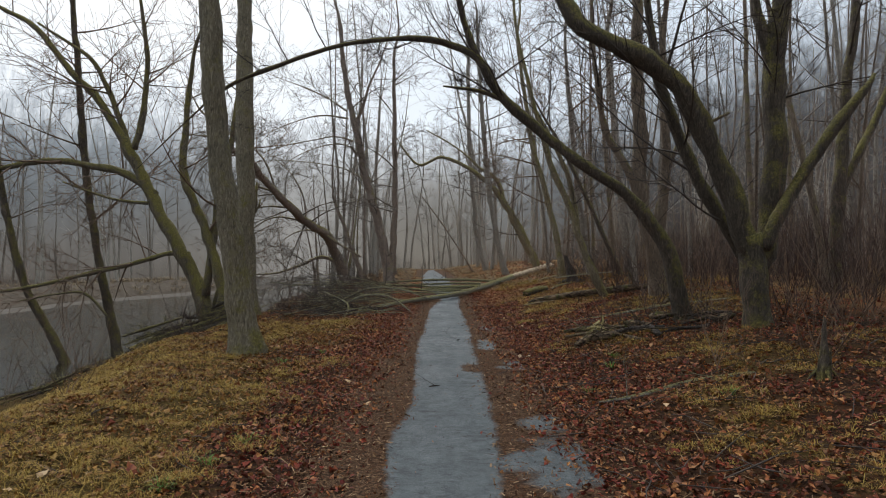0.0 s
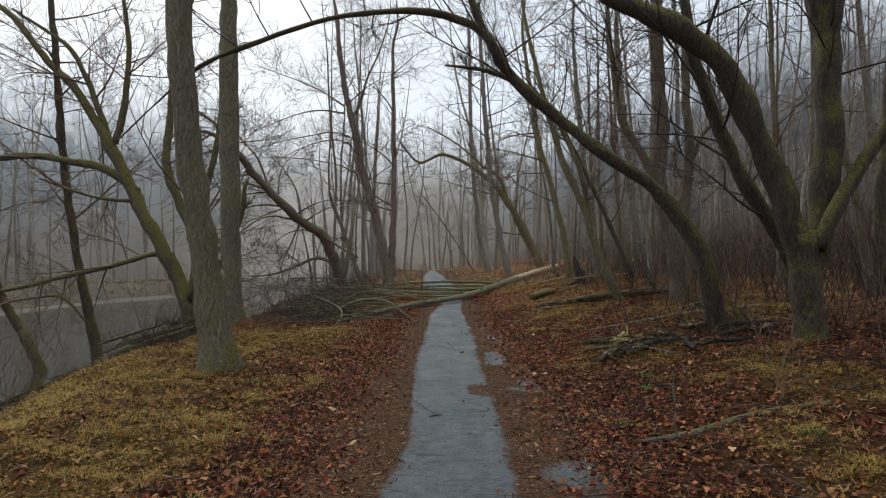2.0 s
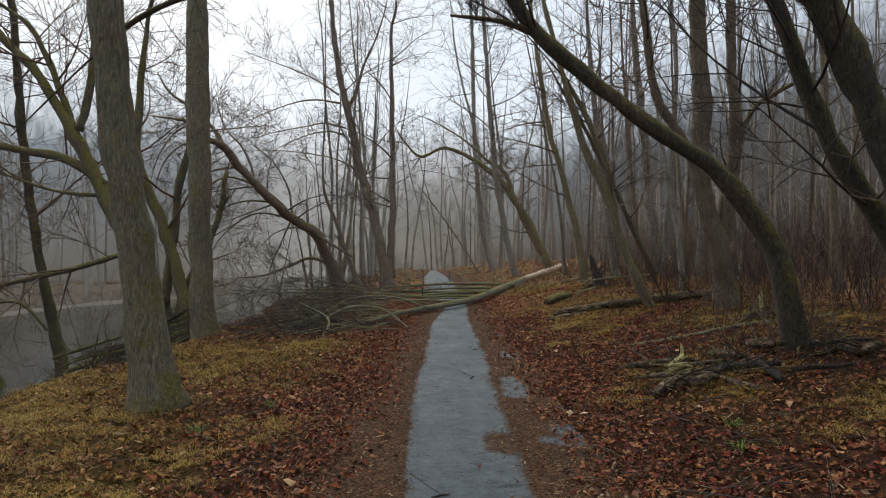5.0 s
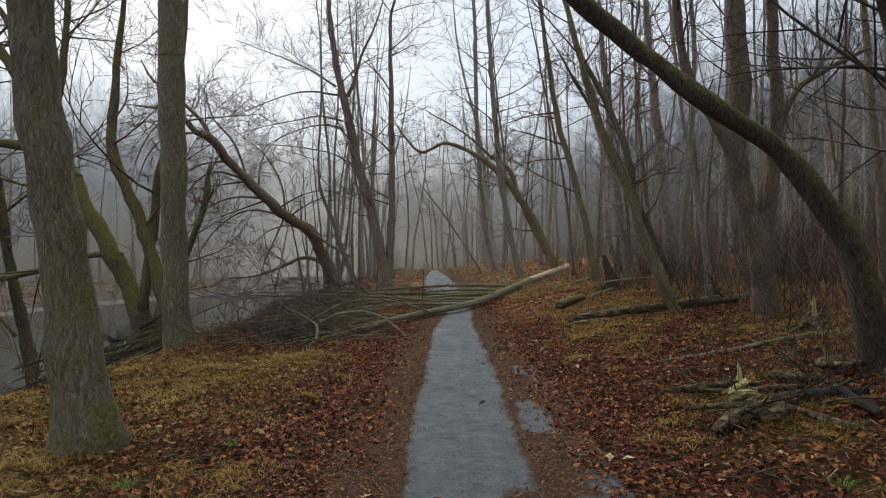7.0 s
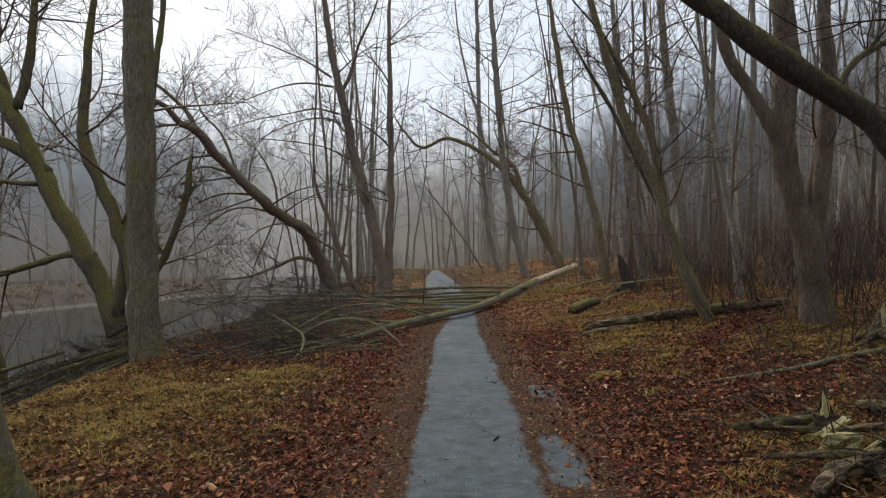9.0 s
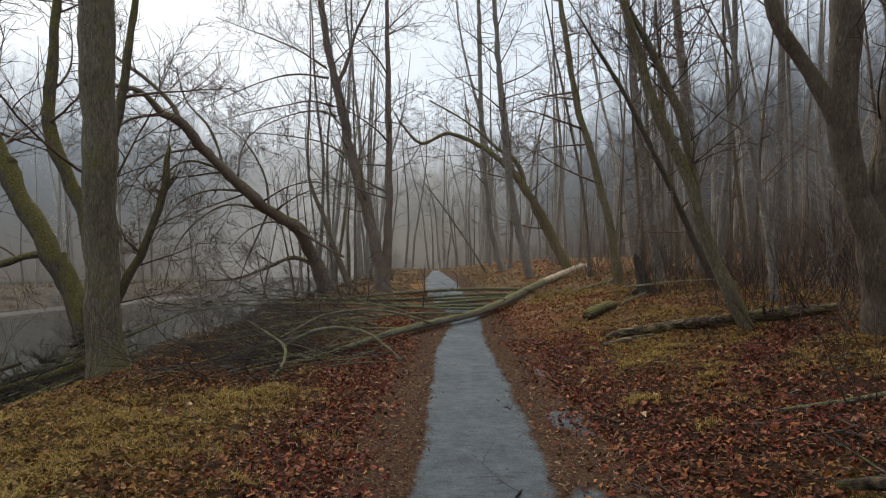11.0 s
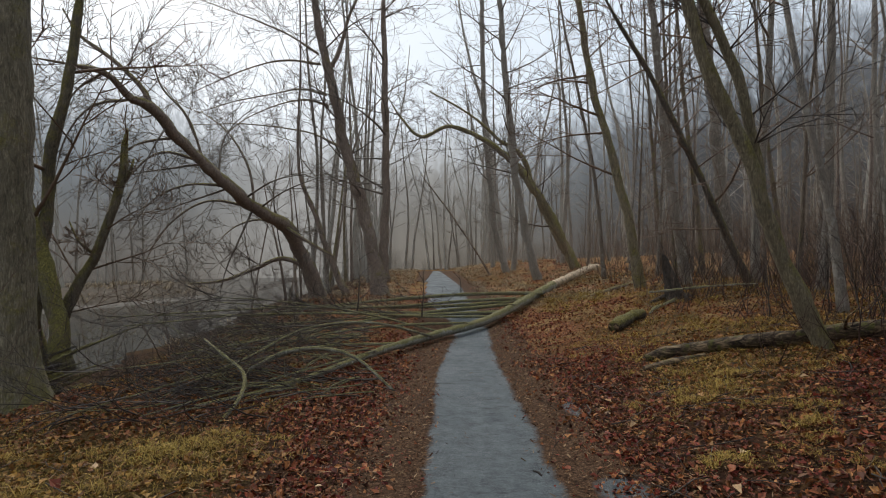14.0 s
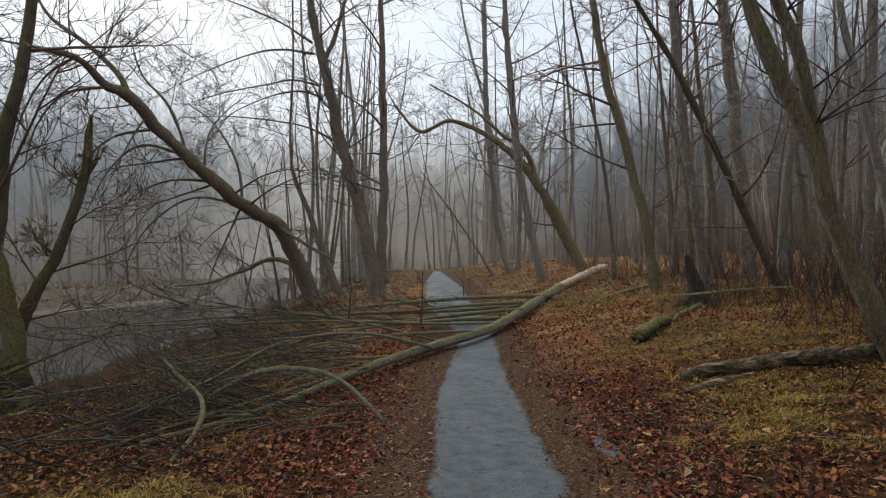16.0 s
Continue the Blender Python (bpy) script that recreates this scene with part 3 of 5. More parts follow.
hero_tree("bare_tree", "dark tree with several mossy stems from one base", BARK_MOSS, 14, 22, 0.40, [
    ("trunk", [(5.04, 10.1, 0.42, 0.233), (5, 10.1, 0.84, 0.209), (4.94, 10.1, 1.52, 0.217), (4.87, 10.1, 2.01, 0.209)]),
    ("limb", [(4.89, 10.1, 1.7, 0.178), (4.62, 10.1, 2.65, 0.178), (4.16, 10.1, 3.63, 0.167), (3.77, 10.1, 4.34, 0.163), (3.38, 10.1, 4.65, 0.155), (3.05, 10.1, 4.85, 0.151), (2.21, 10.1, 5.24, 0.14), (1.96, 10.1, 5.75, 0.124), (1.65, 10.1, 6.47, 0.101)]),
    ("limb", [(5.1, 10.3, 1.42, 0.158), (5.3, 10.3, 1.9, 0.174), (5.42, 10.3, 3.35, 0.17), (5.38, 10.3, 4.86, 0.158), (5.48, 10.3, 5.85, 0.142), (5.58, 10.3, 7.7, 0.103)]),
    ("limb", [(5.39, 10.3, 4.47, 0.103), (5.21, 10.3, 5.29, 0.095), (5.09, 10.3, 5.85, 0.079), (4.96, 10.3, 6.96, 0.055)]),
    ("dead_limb", [(5.07, 10, 1.79, 0.092), (5.33, 10, 2.26, 0.096), (5.65, 10, 2.86, 0.096), (6.16, 10, 3.68, 0.092), (6.57, 10, 4.26, 0.073), (6.75, 10, 4.54, 0.023)]),
    ("limb", [(5.14, 10.7, 1.51, 0.107), (4.83, 10.7, 2.18, 0.115), (4.33, 10.7, 2.93, 0.107), (3.72, 10.7, 4.36, 0.09), (3.48, 10.7, 5.42, 0.074), (3.28, 10.7, 7.15, 0.049)]),
])
hero_tree("bare_tree", "twisted dark tree with a low crooked limb", BARK_WET, 15, 15, 0.30, [
    ("trunk", [(8.96, 14.5, 0.67, 0.175), (9.01, 14.5, 1.84, 0.146), (9.11, 14.5, 3.65, 0.134), (9.26, 14.5, 5.6, 0.117), (9.44, 14.5, 7.55, 0.099), (9.58, 14.5, 9.64, 0.07)]),
    ("limb", [(9.09, 14.5, 3.07, 0.093), (9.53, 14.5, 4.05, 0.087), (10.04, 14.5, 5.09, 0.082), (10.69, 14.5, 6.78, 0.052)]),
])
hero_tree("bare_tree", "mossy many-stemmed tree leaning over the river", BARK_GREEN, 16, 12, 0.25, [
    ("trunk", [(-8.05, 21.8, -1.0, 0.3), (-8.22, 21.8, -0.2, 0.265), (-8.68, 21.8, 1, 0.234), (-9.33, 21.8, 2.23, 0.218), (-10.28, 21.8, 3.99, 0.202), (-10.83, 21.8, 5.2, 0.187), (-11.25, 21.8, 5.88, 0.14), (-12.06, 21.8, 7.09, 0.125), (-12.88, 21.8, 7.9, 0.109), (-14.13, 21.8, 9.38, 0.086), (-15.34, 21.8, 10.06, 0.062)]),
    ("limb", [(-9.93, 21.8, 3.63, 0.14), (-10.71, 21.8, 4.21, 0.132), (-11.78, 21.8, 4.53, 0.125), (-13.34, 21.8, 4.76, 0.109), (-15.29, 21.8, 4.47, 0.086), (-16.84, 21.8, 3.88, 0.055)]),
    ("limb", [(-10.62, 21.8, 5.2, 0.117), (-10.3, 21.8, 6.96, 0.093), (-10.26, 21.8, 8.33, 0.078), (-10.47, 21.8, 10.36, 0.055), (-10.67, 21.8, 11.53, 0.039)]),
    ("limb", [(-10.89, 21.9, 5.35, 0.11), (-11.37, 21.9, 6.66, 0.094), (-11.71, 21.9, 7.39, 0.086), (-12.26, 21.9, 8.34, 0.07), (-14.04, 21.9, 9.55, 0.039)]),
    ("limb", [(-7.36, 21.4, -0.5, 0.199), (-7.62, 21.4, 1.02, 0.168), (-8.27, 21.4, 2.93, 0.153), (-8.79, 21.4, 4.46, 0.13), (-8.67, 21.4, 5.99, 0.099), (-8.44, 21.4, 8.29, 0.061)]),
    ("limb", [(-8.1, 21.6, 0.2, 0.13), (-7.9, 21.5, 1.5, 0.12), (-7.75, 21.5, 2.7, 0.115), (-7.62, 21.5, 3.5, 0.11), (-7.33, 21.5, 4.6, 0.1), (-7.05, 21.5, 6.3, 0.085), (-6.9, 21.5, 8.5, 0.055)]),
    ("limb", [(-8.72, 21.8, 1.55, 0.101), (-9.42, 21.8, 1.62, 0.093), (-10.49, 21.8, 1.29, 0.078), (-11.75, 21.8, 0.99, 0.078), (-13.89, 21.8, 0.49, 0.07), (-15.25, 21.8, 0.25, 0.047)]),
    ("limb", [(-10.08, 21.6, 3.32, 0.062), (-11.28, 21.6, 3.46, 0.046), (-13.02, 21.6, 4.03, 0.031)]),
    ("limb", [(-11.44, 21.6, -0.55, 0.039), (-12.22, 21.6, 0.22, 0.046), (-13.37, 21.6, 0.17, 0.039), (-14.53, 21.6, -0.08, 0.023)]),
])
hero_tree("ash_tree", "slim dark bare tree at the edge of the water", BARK_WET, 17, 23, 0.25, [
    ("trunk", [(-11.55, 22.6, -2.1, 0.197), (-11.85, 22.6, -0.65, 0.167), (-12.18, 22.6, 0.76, 0.144), (-12.5, 22.6, 2.57, 0.136), (-12.83, 22.6, 5, 0.129), (-13.05, 22.6, 7.62, 0.114), (-13.32, 22.6, 10.66, 0.091), (-13.51, 22.6, 13.7, 0.061)]),
])
hero_tree("young_tree", "thin dark bent tree leaning out over the water", BARK_WET, 18, 10, 0.30, [
    ("trunk", [(-12.83, 21.9, -2.58, 0.188), (-13.59, 21.9, -1.18, 0.149), (-14.34, 21.9, 0.19, 0.133), (-14.95, 21.9, 2.14, 0.117), (-15.32, 21.9, 4.09, 0.102), (-15.67, 21.9, 6.44, 0.07)]),
])
hero_tree("broken_tree", "broken mossy stem without a crown on the bank", BARK_GREEN, 19, 6, 0.30, [
    ("trunk", [(-8.32, 22, -1.24, 0.144), (-7.95, 22, -0.38, 0.128), (-7.59, 22, 0.8, 0.112), (-6.97, 22, 1.98, 0.1), (-6.6, 22, 3.05, 0.088), (-6.51, 22, 3.8, 0.068), (-6.47, 22, 4.1, 0.02)]),
    ("limb", [(-6.64, 22, 2.94, 0.048), (-6.42, 22, 3.26, 0.032), (-6.36, 22, 3.52, 0.016)]),
    ("limb", [(-7.14, 22, 1.65, 0.04), (-7.46, 22, 1.92, 0.024), (-7.63, 22, 2.3, 0.012)]),
])
hero_tree("bare_tree", "bare tree leaning far over the river", BARK_PALE_BROWN, 20, 15, 0.3, [
    ("trunk", [(-4.84, 33.5, -0.65, 0.34), (-5.51, 32.5, 1.57, 0.26), (-5.86, 31.7, 2.5, 0.24), (-6.59, 30.5, 3.15, 0.21), (-7.08, 29.5, 3.74, 0.19), (-7.58, 28.7, 4.36, 0.175), (-8.01, 27.9, 5, 0.16), (-8.35, 27, 5.64, 0.14), (-8.61, 26.5, 5.77, 0.11), (-8.96, 25.7, 6.22, 0.085), (-9.42, 24.8, 6.21, 0.05)]),
    ("limb", [(-6.55, 30.4, 3.14, 0.045), (-8.11, 30.4, 3.32, 0.037), (-9.32, 30.4, 2.62, 0.028), (-10.01, 30.4, 1.58, 0.02), (-10.32, 30.4, 0.37, 0.012)]),
    ("limb", [(-7.54, 28.6, 4.35, 0.05), (-8.8, 28.6, 4.66, 0.037), (-9.74, 28.6, 3.96, 0.025), (-10.37, 28.6, 2.7, 0.012)]),
    ("limb", [(-7.95, 27.8, 4.98, 0.042), (-9.15, 27.8, 4.76, 0.032), (-10.05, 27.8, 4.01, 0.022), (-10.5, 27.8, 3.11, 0.012)]),
    ("limb", [(-8.35, 27, 5.64, 0.09), (-8.66, 27, 6.25, 0.074), (-9.45, 27, 6.97, 0.057), (-10.3, 27, 7.61, 0.041), (-10.73, 27, 8.33, 0.025)]),
    ("limb", [(-5.81, 31.5, 2.49, 0.07), (-4.8, 31.5, 1.85, 0.055), (-4.07, 31.5, 1.45, 0.04)]),
    ("limb", [(-5.28, 32.8, 0.98, 0.11), (-6.26, 32.8, 1.43, 0.09), (-7.33, 32.8, 1.02, 0.07), (-8.49, 32.8, 0.59, 0.05), (-9.66, 32.8, 0.49, 0.03)]),
    ("limb", [(-4.09, 33.8, 0.03, 0.15), (-4.64, 33.8, 1.15, 0.125), (-5.25, 33.8, 2.98, 0.1), (-5.78, 33.8, 4.4, 0.075), (-5.92, 33.8, 5.63, 0.05)]),
    ("limb", [(-7.05, 29.4, 3.73, 0.045), (-8.36, 29.4, 3.76, 0.034), (-9.51, 29.4, 3.23, 0.023), (-10.34, 29.4, 1.92, 0.012)]),
    ("limb", [(-6.59, 30.5, 3.15, 0.05), (-6.76, 30.5, 4.37, 0.038), (-7.46, 30.5, 5.59, 0.026), (-8.33, 30.5, 6.28, 0.014)]),
    ("limb", [(-5.83, 31.6, 2.49, 0.045), (-6.75, 31.6, 2.77, 0.034), (-7.67, 31.6, 2.49, 0.023), (-8.41, 31.6, 1.76, 0.012)]),
    ("limb", [(-7.62, 28.8, 4.38, 0.055), (-8.1, 28.8, 5.73, 0.041), (-8.89, 28.8, 6.68, 0.028), (-9.21, 28.8, 7.79, 0.014)]),
    ("limb", [(-8.96, 25.7, 6.22, 0.04), (-9.62, 25.7, 5.82, 0.031), (-10.15, 25.7, 5.04, 0.021), (-10.41, 25.7, 4.12, 0.012)]),
    ("limb", [(-8.55, 26.4, 5.74, 0.045), (-9.65, 26.4, 5.54, 0.034), (-10.34, 26.4, 4.78, 0.023), (-10.62, 26.4, 3.68, 0.012)]),
])
hero_tree("bare_tree", "tall twin-stemmed bare tree beside the path", BARK_PALE_BROWN, 21, 20, 0.20, [
    ("trunk", [(-2.84, 34, -0.7, 0.46), (-2.84, 34, 0.12, 0.345), (-3, 34, 1.15, 0.296), (-3.2, 34, 1.97, 0.263), (-3.77, 34, 4.23, 0.23), (-4.26, 34, 6.29, 0.205), (-4.79, 34, 8.55, 0.181), (-5.28, 34, 10.82, 0.148), (-5.64, 34, 14.11, 0.099)]),
    ("limb", [(-2.69, 34.2, 0.52, 0.215), (-2.69, 34.2, 2.18, 0.174), (-2.64, 34.2, 5.7, 0.141), (-2.67, 34.2, 8.81, 0.116), (-2.71, 34.2, 12.13, 0.083)]),
    ("limb", [(-5.2, 34, 9.26, 0.051), (-6.27, 34, 9.96, 0.038), (-7.51, 34, 10.52, 0.03), (-8.42, 34, 10.84, 0.021), (-9.78, 34, 11.36, 0.013)]),
    ("limb", [(-5.14, 34.1, 8.89, 0.047), (-6.3, 34.1, 9.04, 0.039), (-7.52, 34.1, 8.86, 0.03), (-9.52, 34.1, 8.05, 0.021), (-11.1, 34.1, 7.21, 0.013)]),
    ("limb", [(-4.84, 33.8, 7.62, 0.042), (-5.82, 33.8, 7.85, 0.034), (-6.78, 33.8, 7.69, 0.025), (-8.27, 33.8, 7.39, 0.021), (-9.79, 33.8, 6.93, 0.013)]),
    ("limb", [(-4.8, 34, 7.24, 0.043), (-5.66, 34, 7.49, 0.034), (-6.79, 34, 7.29, 0.026), (-8.01, 34, 6.74, 0.021), (-8.82, 34, 6.06, 0.013)]),
    ("limb", [(-4.33, 33.9, 5.66, 0.047), (-5.23, 33.9, 6.11, 0.034), (-6.15, 33.9, 6.34, 0.026), (-8.12, 33.9, 6.55, 0.021), (-9.95, 33.9, 6.5, 0.013)]),
    ("limb", [(-4.03, 34.1, 5.07, 0.039), (-3.41, 34.1, 6.72, 0.03), (-2.58, 34.1, 7.75, 0.021), (-1.55, 34.1, 8.36, 0.013)]),
    ("limb", [(-4.79, 34, 8.55, 0.107), (-4.38, 34, 9.37, 0.082), (-3.96, 34, 10.81, 0.058)]),
])
hero_tree("bare_tree", "mossy double-stemmed tree arching over the path", BARK_LICHEN, 22, 20, 0.25, [
    ("trunk", [(6.56, 42, 0.09, 0.292), (5.87, 42, 1.75, 0.24), (5.05, 42, 3.27, 0.215), (3.81, 42, 5.35, 0.189), (2.16, 42, 6.96, 0.146), (-0.05, 42, 8.01, 0.103), (-1.58, 42, 7.47, 0.086), (-2.68, 42, 8.55, 0.06), (-3.1, 42, 9.25, 0.043)]),
    ("limb", [(6.05, 42.2, 1.19, 0.19), (4.67, 42.2, 3.7, 0.155), (3.56, 42.2, 6.48, 0.121), (2.45, 42.2, 7.32, 0.086), (0.78, 42.2, 8.72, 0.052), (-1.16, 42.2, 9.84, 0.035)]),
])
hero_tree("bare_tree", "slim mossy bare tree among leaf litter", BARK_LICHEN, 23, 23, 0.20, [
    ("trunk", [(5.32, 28, 0.63, 0.159), (5.07, 28, 2.08, 0.137), (4.65, 28, 3.92, 0.123), (4.17, 28, 5.6, 0.108), (3.82, 28, 7.04, 0.101), (3.57, 28, 8.81, 0.087), (3.25, 28, 11.05, 0.058)]),
])
hero_tree("ash_tree", "leaning mossy bare tree with a forked trunk", BARK_LICHEN, 24, 20, 0.25, [
    ("trunk", [(4.67, 17.8, 0.19, 0.164), (4.5, 17.8, 0.57, 0.125), (4.22, 17.8, 1.16, 0.112), (3.98, 17.8, 1.75, 0.102), (3.78, 17.8, 2.37, 0.097), (3.5, 17.8, 3.13, 0.092), (3.11, 17.8, 3.96, 0.087), (2.85, 17.8, 4.79, 0.082), (2.51, 17.8, 5.97, 0.058)]),
    ("limb", [(3.83, 17.9, 2.38, 0.074), (3.71, 17.9, 3.08, 0.074), (3.48, 17.9, 3.99, 0.069), (3.05, 17.9, 4.9, 0.059), (2.61, 17.9, 5.67, 0.044)]),
])
hero_tree("elm_tree", "thick dark trunk with several crooked stems", BARK_BROWN, 25, 18, 0.30, [
    ("trunk", [(5.5, 16, 0.6, 0.23), (5.33, 16, 1.68, 0.19), (5.1, 16, 2.6, 0.185), (4.98, 16, 3.3, 0.18), (4.94, 16, 4.8, 0.165), (4.9, 16, 6.5, 0.15), (4.85, 16, 8.5, 0.12)]),
    ("limb", [(5.0, 16, 3.0, 0.11), (4.78, 16, 3.57, 0.1), (4.45, 16.1, 4.2, 0.095), (4.12, 16.2, 4.85, 0.085), (3.92, 16.2, 5.9, 0.07), (3.8, 16.2, 7.3, 0.05)]),
    ("limb", [(5.4, 16.2, 2.3, 0.08), (5.73, 16.2, 3.68, 0.072), (6.03, 16.2, 4.53, 0.06), (6.48, 16.2, 4.88, 0.048), (7.28, 16.2, 5.3, 0.03)]),
    ("limb", [(5.4, 16.1, 1.6, 0.13), (5.6, 16.1, 2.8, 0.125), (5.68, 16.1, 3.9, 0.12), (5.55, 16.1, 5.7, 0.1), (5.62, 16.1, 8.0, 0.07)]),
])
hero_tree("bare_tree", "tall straight pale grey trunk in mist", BARK_PALE, 26, 23, 0.35, [
    ("trunk", [(8.81, 30, 0.89, 0.214), (8.48, 30, 4.1, 0.183), (8.15, 30, 7.48, 0.168), (7.95, 30, 9.17, 0.153), (7.74, 30, 11.88, 0.107)]),
])
hero_tree("bare_tree", "tall slim blotched grey trunk", BARK_PALE, 27, 23, 0.35, [
    ("trunk", [(6.24, 27, 1.03, 0.141), (5.89, 27, 3.31, 0.122), (5.61, 27, 5.44, 0.109), (5.38, 27, 8.01, 0.096), (5.2, 27, 10.29, 0.064)]),
])
hero_tree("bare_tree", "thin dark tree leaning towards the path", BARK_WET, 28, 20, 0.20, [
    ("trunk", [(7.1, 25, 0.74, 0.112), (6.42, 25, 2.24, 0.084), (5.56, 25, 4.11, 0.073), (4.69, 25, 5.85, 0.062), (3.95, 25, 7.1, 0.051), (3.45, 25, 7.98, 0.034)]),
])
hero_tree("bare_tree", "tall straight bare tree in mist", BARK_MIST, 29, 23, 0.30, [
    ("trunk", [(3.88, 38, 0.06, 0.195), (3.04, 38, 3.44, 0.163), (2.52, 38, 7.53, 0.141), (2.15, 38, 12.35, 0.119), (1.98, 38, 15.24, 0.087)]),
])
hero_tree("bare_tree", "tall straight bare tree in mist beside the path", BARK_MIST, 30, 23, 0.30, [
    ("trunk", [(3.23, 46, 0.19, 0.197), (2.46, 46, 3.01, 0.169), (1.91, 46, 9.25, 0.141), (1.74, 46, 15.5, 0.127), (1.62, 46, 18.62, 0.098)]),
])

hero_tree("young_tree", "thin dead pole leaning into the branches of an arching tree", BARK_PALE_BROWN, 31, 6, 0.40, [
    ("trunk", [(2.3, 46, 0.1, 0.062), (1.5, 45.6, 1.4, 0.056), (0.1, 45.2, 3.5, 0.046), (-1.7, 45, 5.9, 0.028)]),
])

# ---- the woods behind: a few grown trees and their copies ----


def wood_tree(name, label, seed, height, radius, material, twig, sprays, lean=0.06, depth=2, low=0.3, kids=5):
    rng = random.Random(seed)
    root = thing(name, (0, 0, 0), label, "tree", "trees of the wood")
    pts, radii = [], []
    p, d = Vector((0, 0, -0.5)), Vector((rng.uniform(-lean, lean), rng.uniform(-lean, lean), 1))
    n = int(height / 0.9)
    for i in range(n + 1):
        pts.append(p.copy())
        f = i / n
        radii.append(radius * (1.0 - 0.85 * f + 0.5 * math.exp(-f * 22)))
        d = (d + Vector((rng.uniform(-0.07, 0.07), rng.uniform(-0.07, 0.07), 0.03))).normalized()
        p = p + d * (height / n)
    tb, tw = Tubes(), Tubes()
    tb.tube(pts, radii, 8, 0.14, seed)
    for k in range(sprays):
        f = low + (0.97 - low) * k / sprays + rng.uniform(0, 0.03)
        i = min(n - 1, int(f * n))
        a = rng.uniform(0, 6.283)
        size = height * rng.uniform(0.12, 0.26) * (1.2 - 0.7 * f)
        branch(tw, rng, pts[i], Vector((math.cos(a), math.sin(a), rng.uniform(0.1, 0.9))), size, min(radii[i] * 0.5, 0.005 + 0.0055 * size), depth, 0.14, kids, 0.45)
    part("trunk", tb.mesh("trunk", material), root)
    part("crown", tw.mesh("crown", twig), root)
    return root


def plant(protos, spots, rng, lo=0.85, hi=1.2):
    for k, (x, y) in enumerate(spots):
        src = protos[k % len(protos)]
        s = rng.uniform(lo, hi)
        at = pose(x, y, floor_z(x, y) - 0.05, 0, 0, rng.uniform(0, 360))
        if k < len(protos):
            src.matrix_basis = at @ Matrix.Diagonal((s, s, s, 1))
        else:
            keep = src.scale.copy()
            src.scale = (s, s, s)
            copy_thing(src, at)
            src.scale = keep


HERO_SPOTS = [(-3.4, 11.1), (-5.2, 17), (4.4, 11.6), (5, 10.1), (-7.6, 21.8), (-5, 33.5), (-2.8, 34), (6.5, 42), (5.3, 28), (4.6, 17.8), (5.7, 16), (8.8, 30), (6.2, 27), (7.1, 25), (5, 24.2), (5.0, 22.6), (4.8, 21), (5.6, 21.2), (3.6, 21.5)]


def scatter(rng, count, box, gap, avoid=1.3):
    out = []
    tries = 0
    while len(out) < count and tries < count * 40:
        tries += 1
        x, y = rng.uniform(box[0], box[1]), rng.uniform(box[2], box[3])
        c = centre(y)
        if abs(x - c) < 2.6 + 0.02 * y or any((x - a) ** 2 + (y - b) ** 2 < avoid ** 2 for a, b in HERO_SPOTS):
            continue
        if (land(x, y) < WATER_Z + 0.3 and x > line(FAR_BANK, y) - 6) or any((x - a) ** 2 + (y - b) ** 2 < gap * gap for a, b in out):
            continue
        out.append((x, y))
    return out


rng = random.Random(5)
near_wood = [wood_tree("woodland_tree", "slim brown bare tree of the hillside wood", 40 + i, 9 + 2.2 * i, 0.045 + 0.016 * i, (BARK_BROWN, BARK_PALE_BROWN, BARK_PALE)[i % 3], (TWIG_BROWN, TWIG_GREY)[i % 2], 11, 0.12, kids=3) for i in range(4)]
plant(near_wood, scatter(rng, 30, (8.5, 22, 13, 34), 1.3) + scatter(rng, 10, (5.5, 9, 19, 34), 1.0), rng)
# mid-distance wood: bark and twigs paled in place of mist
mid_wood = [wood_tree("woodland_tree", "tall straight grey bare tree of the hillside wood", 60 + i, 15 + 1.8 * i, 0.062 + 0.015 * i, (BARK_PALE, BARK_PALE_BROWN, BARK_PALE, BARK_MIST)[i % 4], (TWIG_GREY, TWIG_MIST)[i % 2], 13, 0.05, 2, 0.35, 3) for i in range(4)]
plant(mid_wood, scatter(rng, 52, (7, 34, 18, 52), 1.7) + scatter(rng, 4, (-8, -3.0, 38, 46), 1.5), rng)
# far trees carry the mist in their pale bark and twig colours
far_wood = [wood_tree("misty_tree", "tall bare tree grey with mist", 80 + i, 15 + 1.5 * i, 0.1 + 0.02 * i, (BARK_MIST, BARK_HAZE)[i % 2], (TWIG_MIST, TWIG_HAZE)[i % 2], 6, 0.06, 2, 0.3, 3) for i in range(4)]
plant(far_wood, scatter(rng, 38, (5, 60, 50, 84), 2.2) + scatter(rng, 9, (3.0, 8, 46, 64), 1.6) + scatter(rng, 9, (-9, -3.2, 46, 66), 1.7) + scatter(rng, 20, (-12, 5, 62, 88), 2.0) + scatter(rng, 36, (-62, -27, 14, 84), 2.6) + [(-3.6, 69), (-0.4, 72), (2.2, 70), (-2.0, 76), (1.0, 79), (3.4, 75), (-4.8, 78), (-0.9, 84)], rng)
bank_wood = [wood_tree("bank_tree", "crooked bare tree on the river bank", 95 + i, 8 + 1.5 * i, 0.09 + 0.02 * i, (BARK_PALE_BROWN, BARK_LICHEN)[i % 2], TWIG_GREY, 22, 0.3, 2, 0.15) for i in range(3)]
plant(bank_wood, scatter(rng, 6, (-13, -6.5, 38, 58), 2.2), rng)
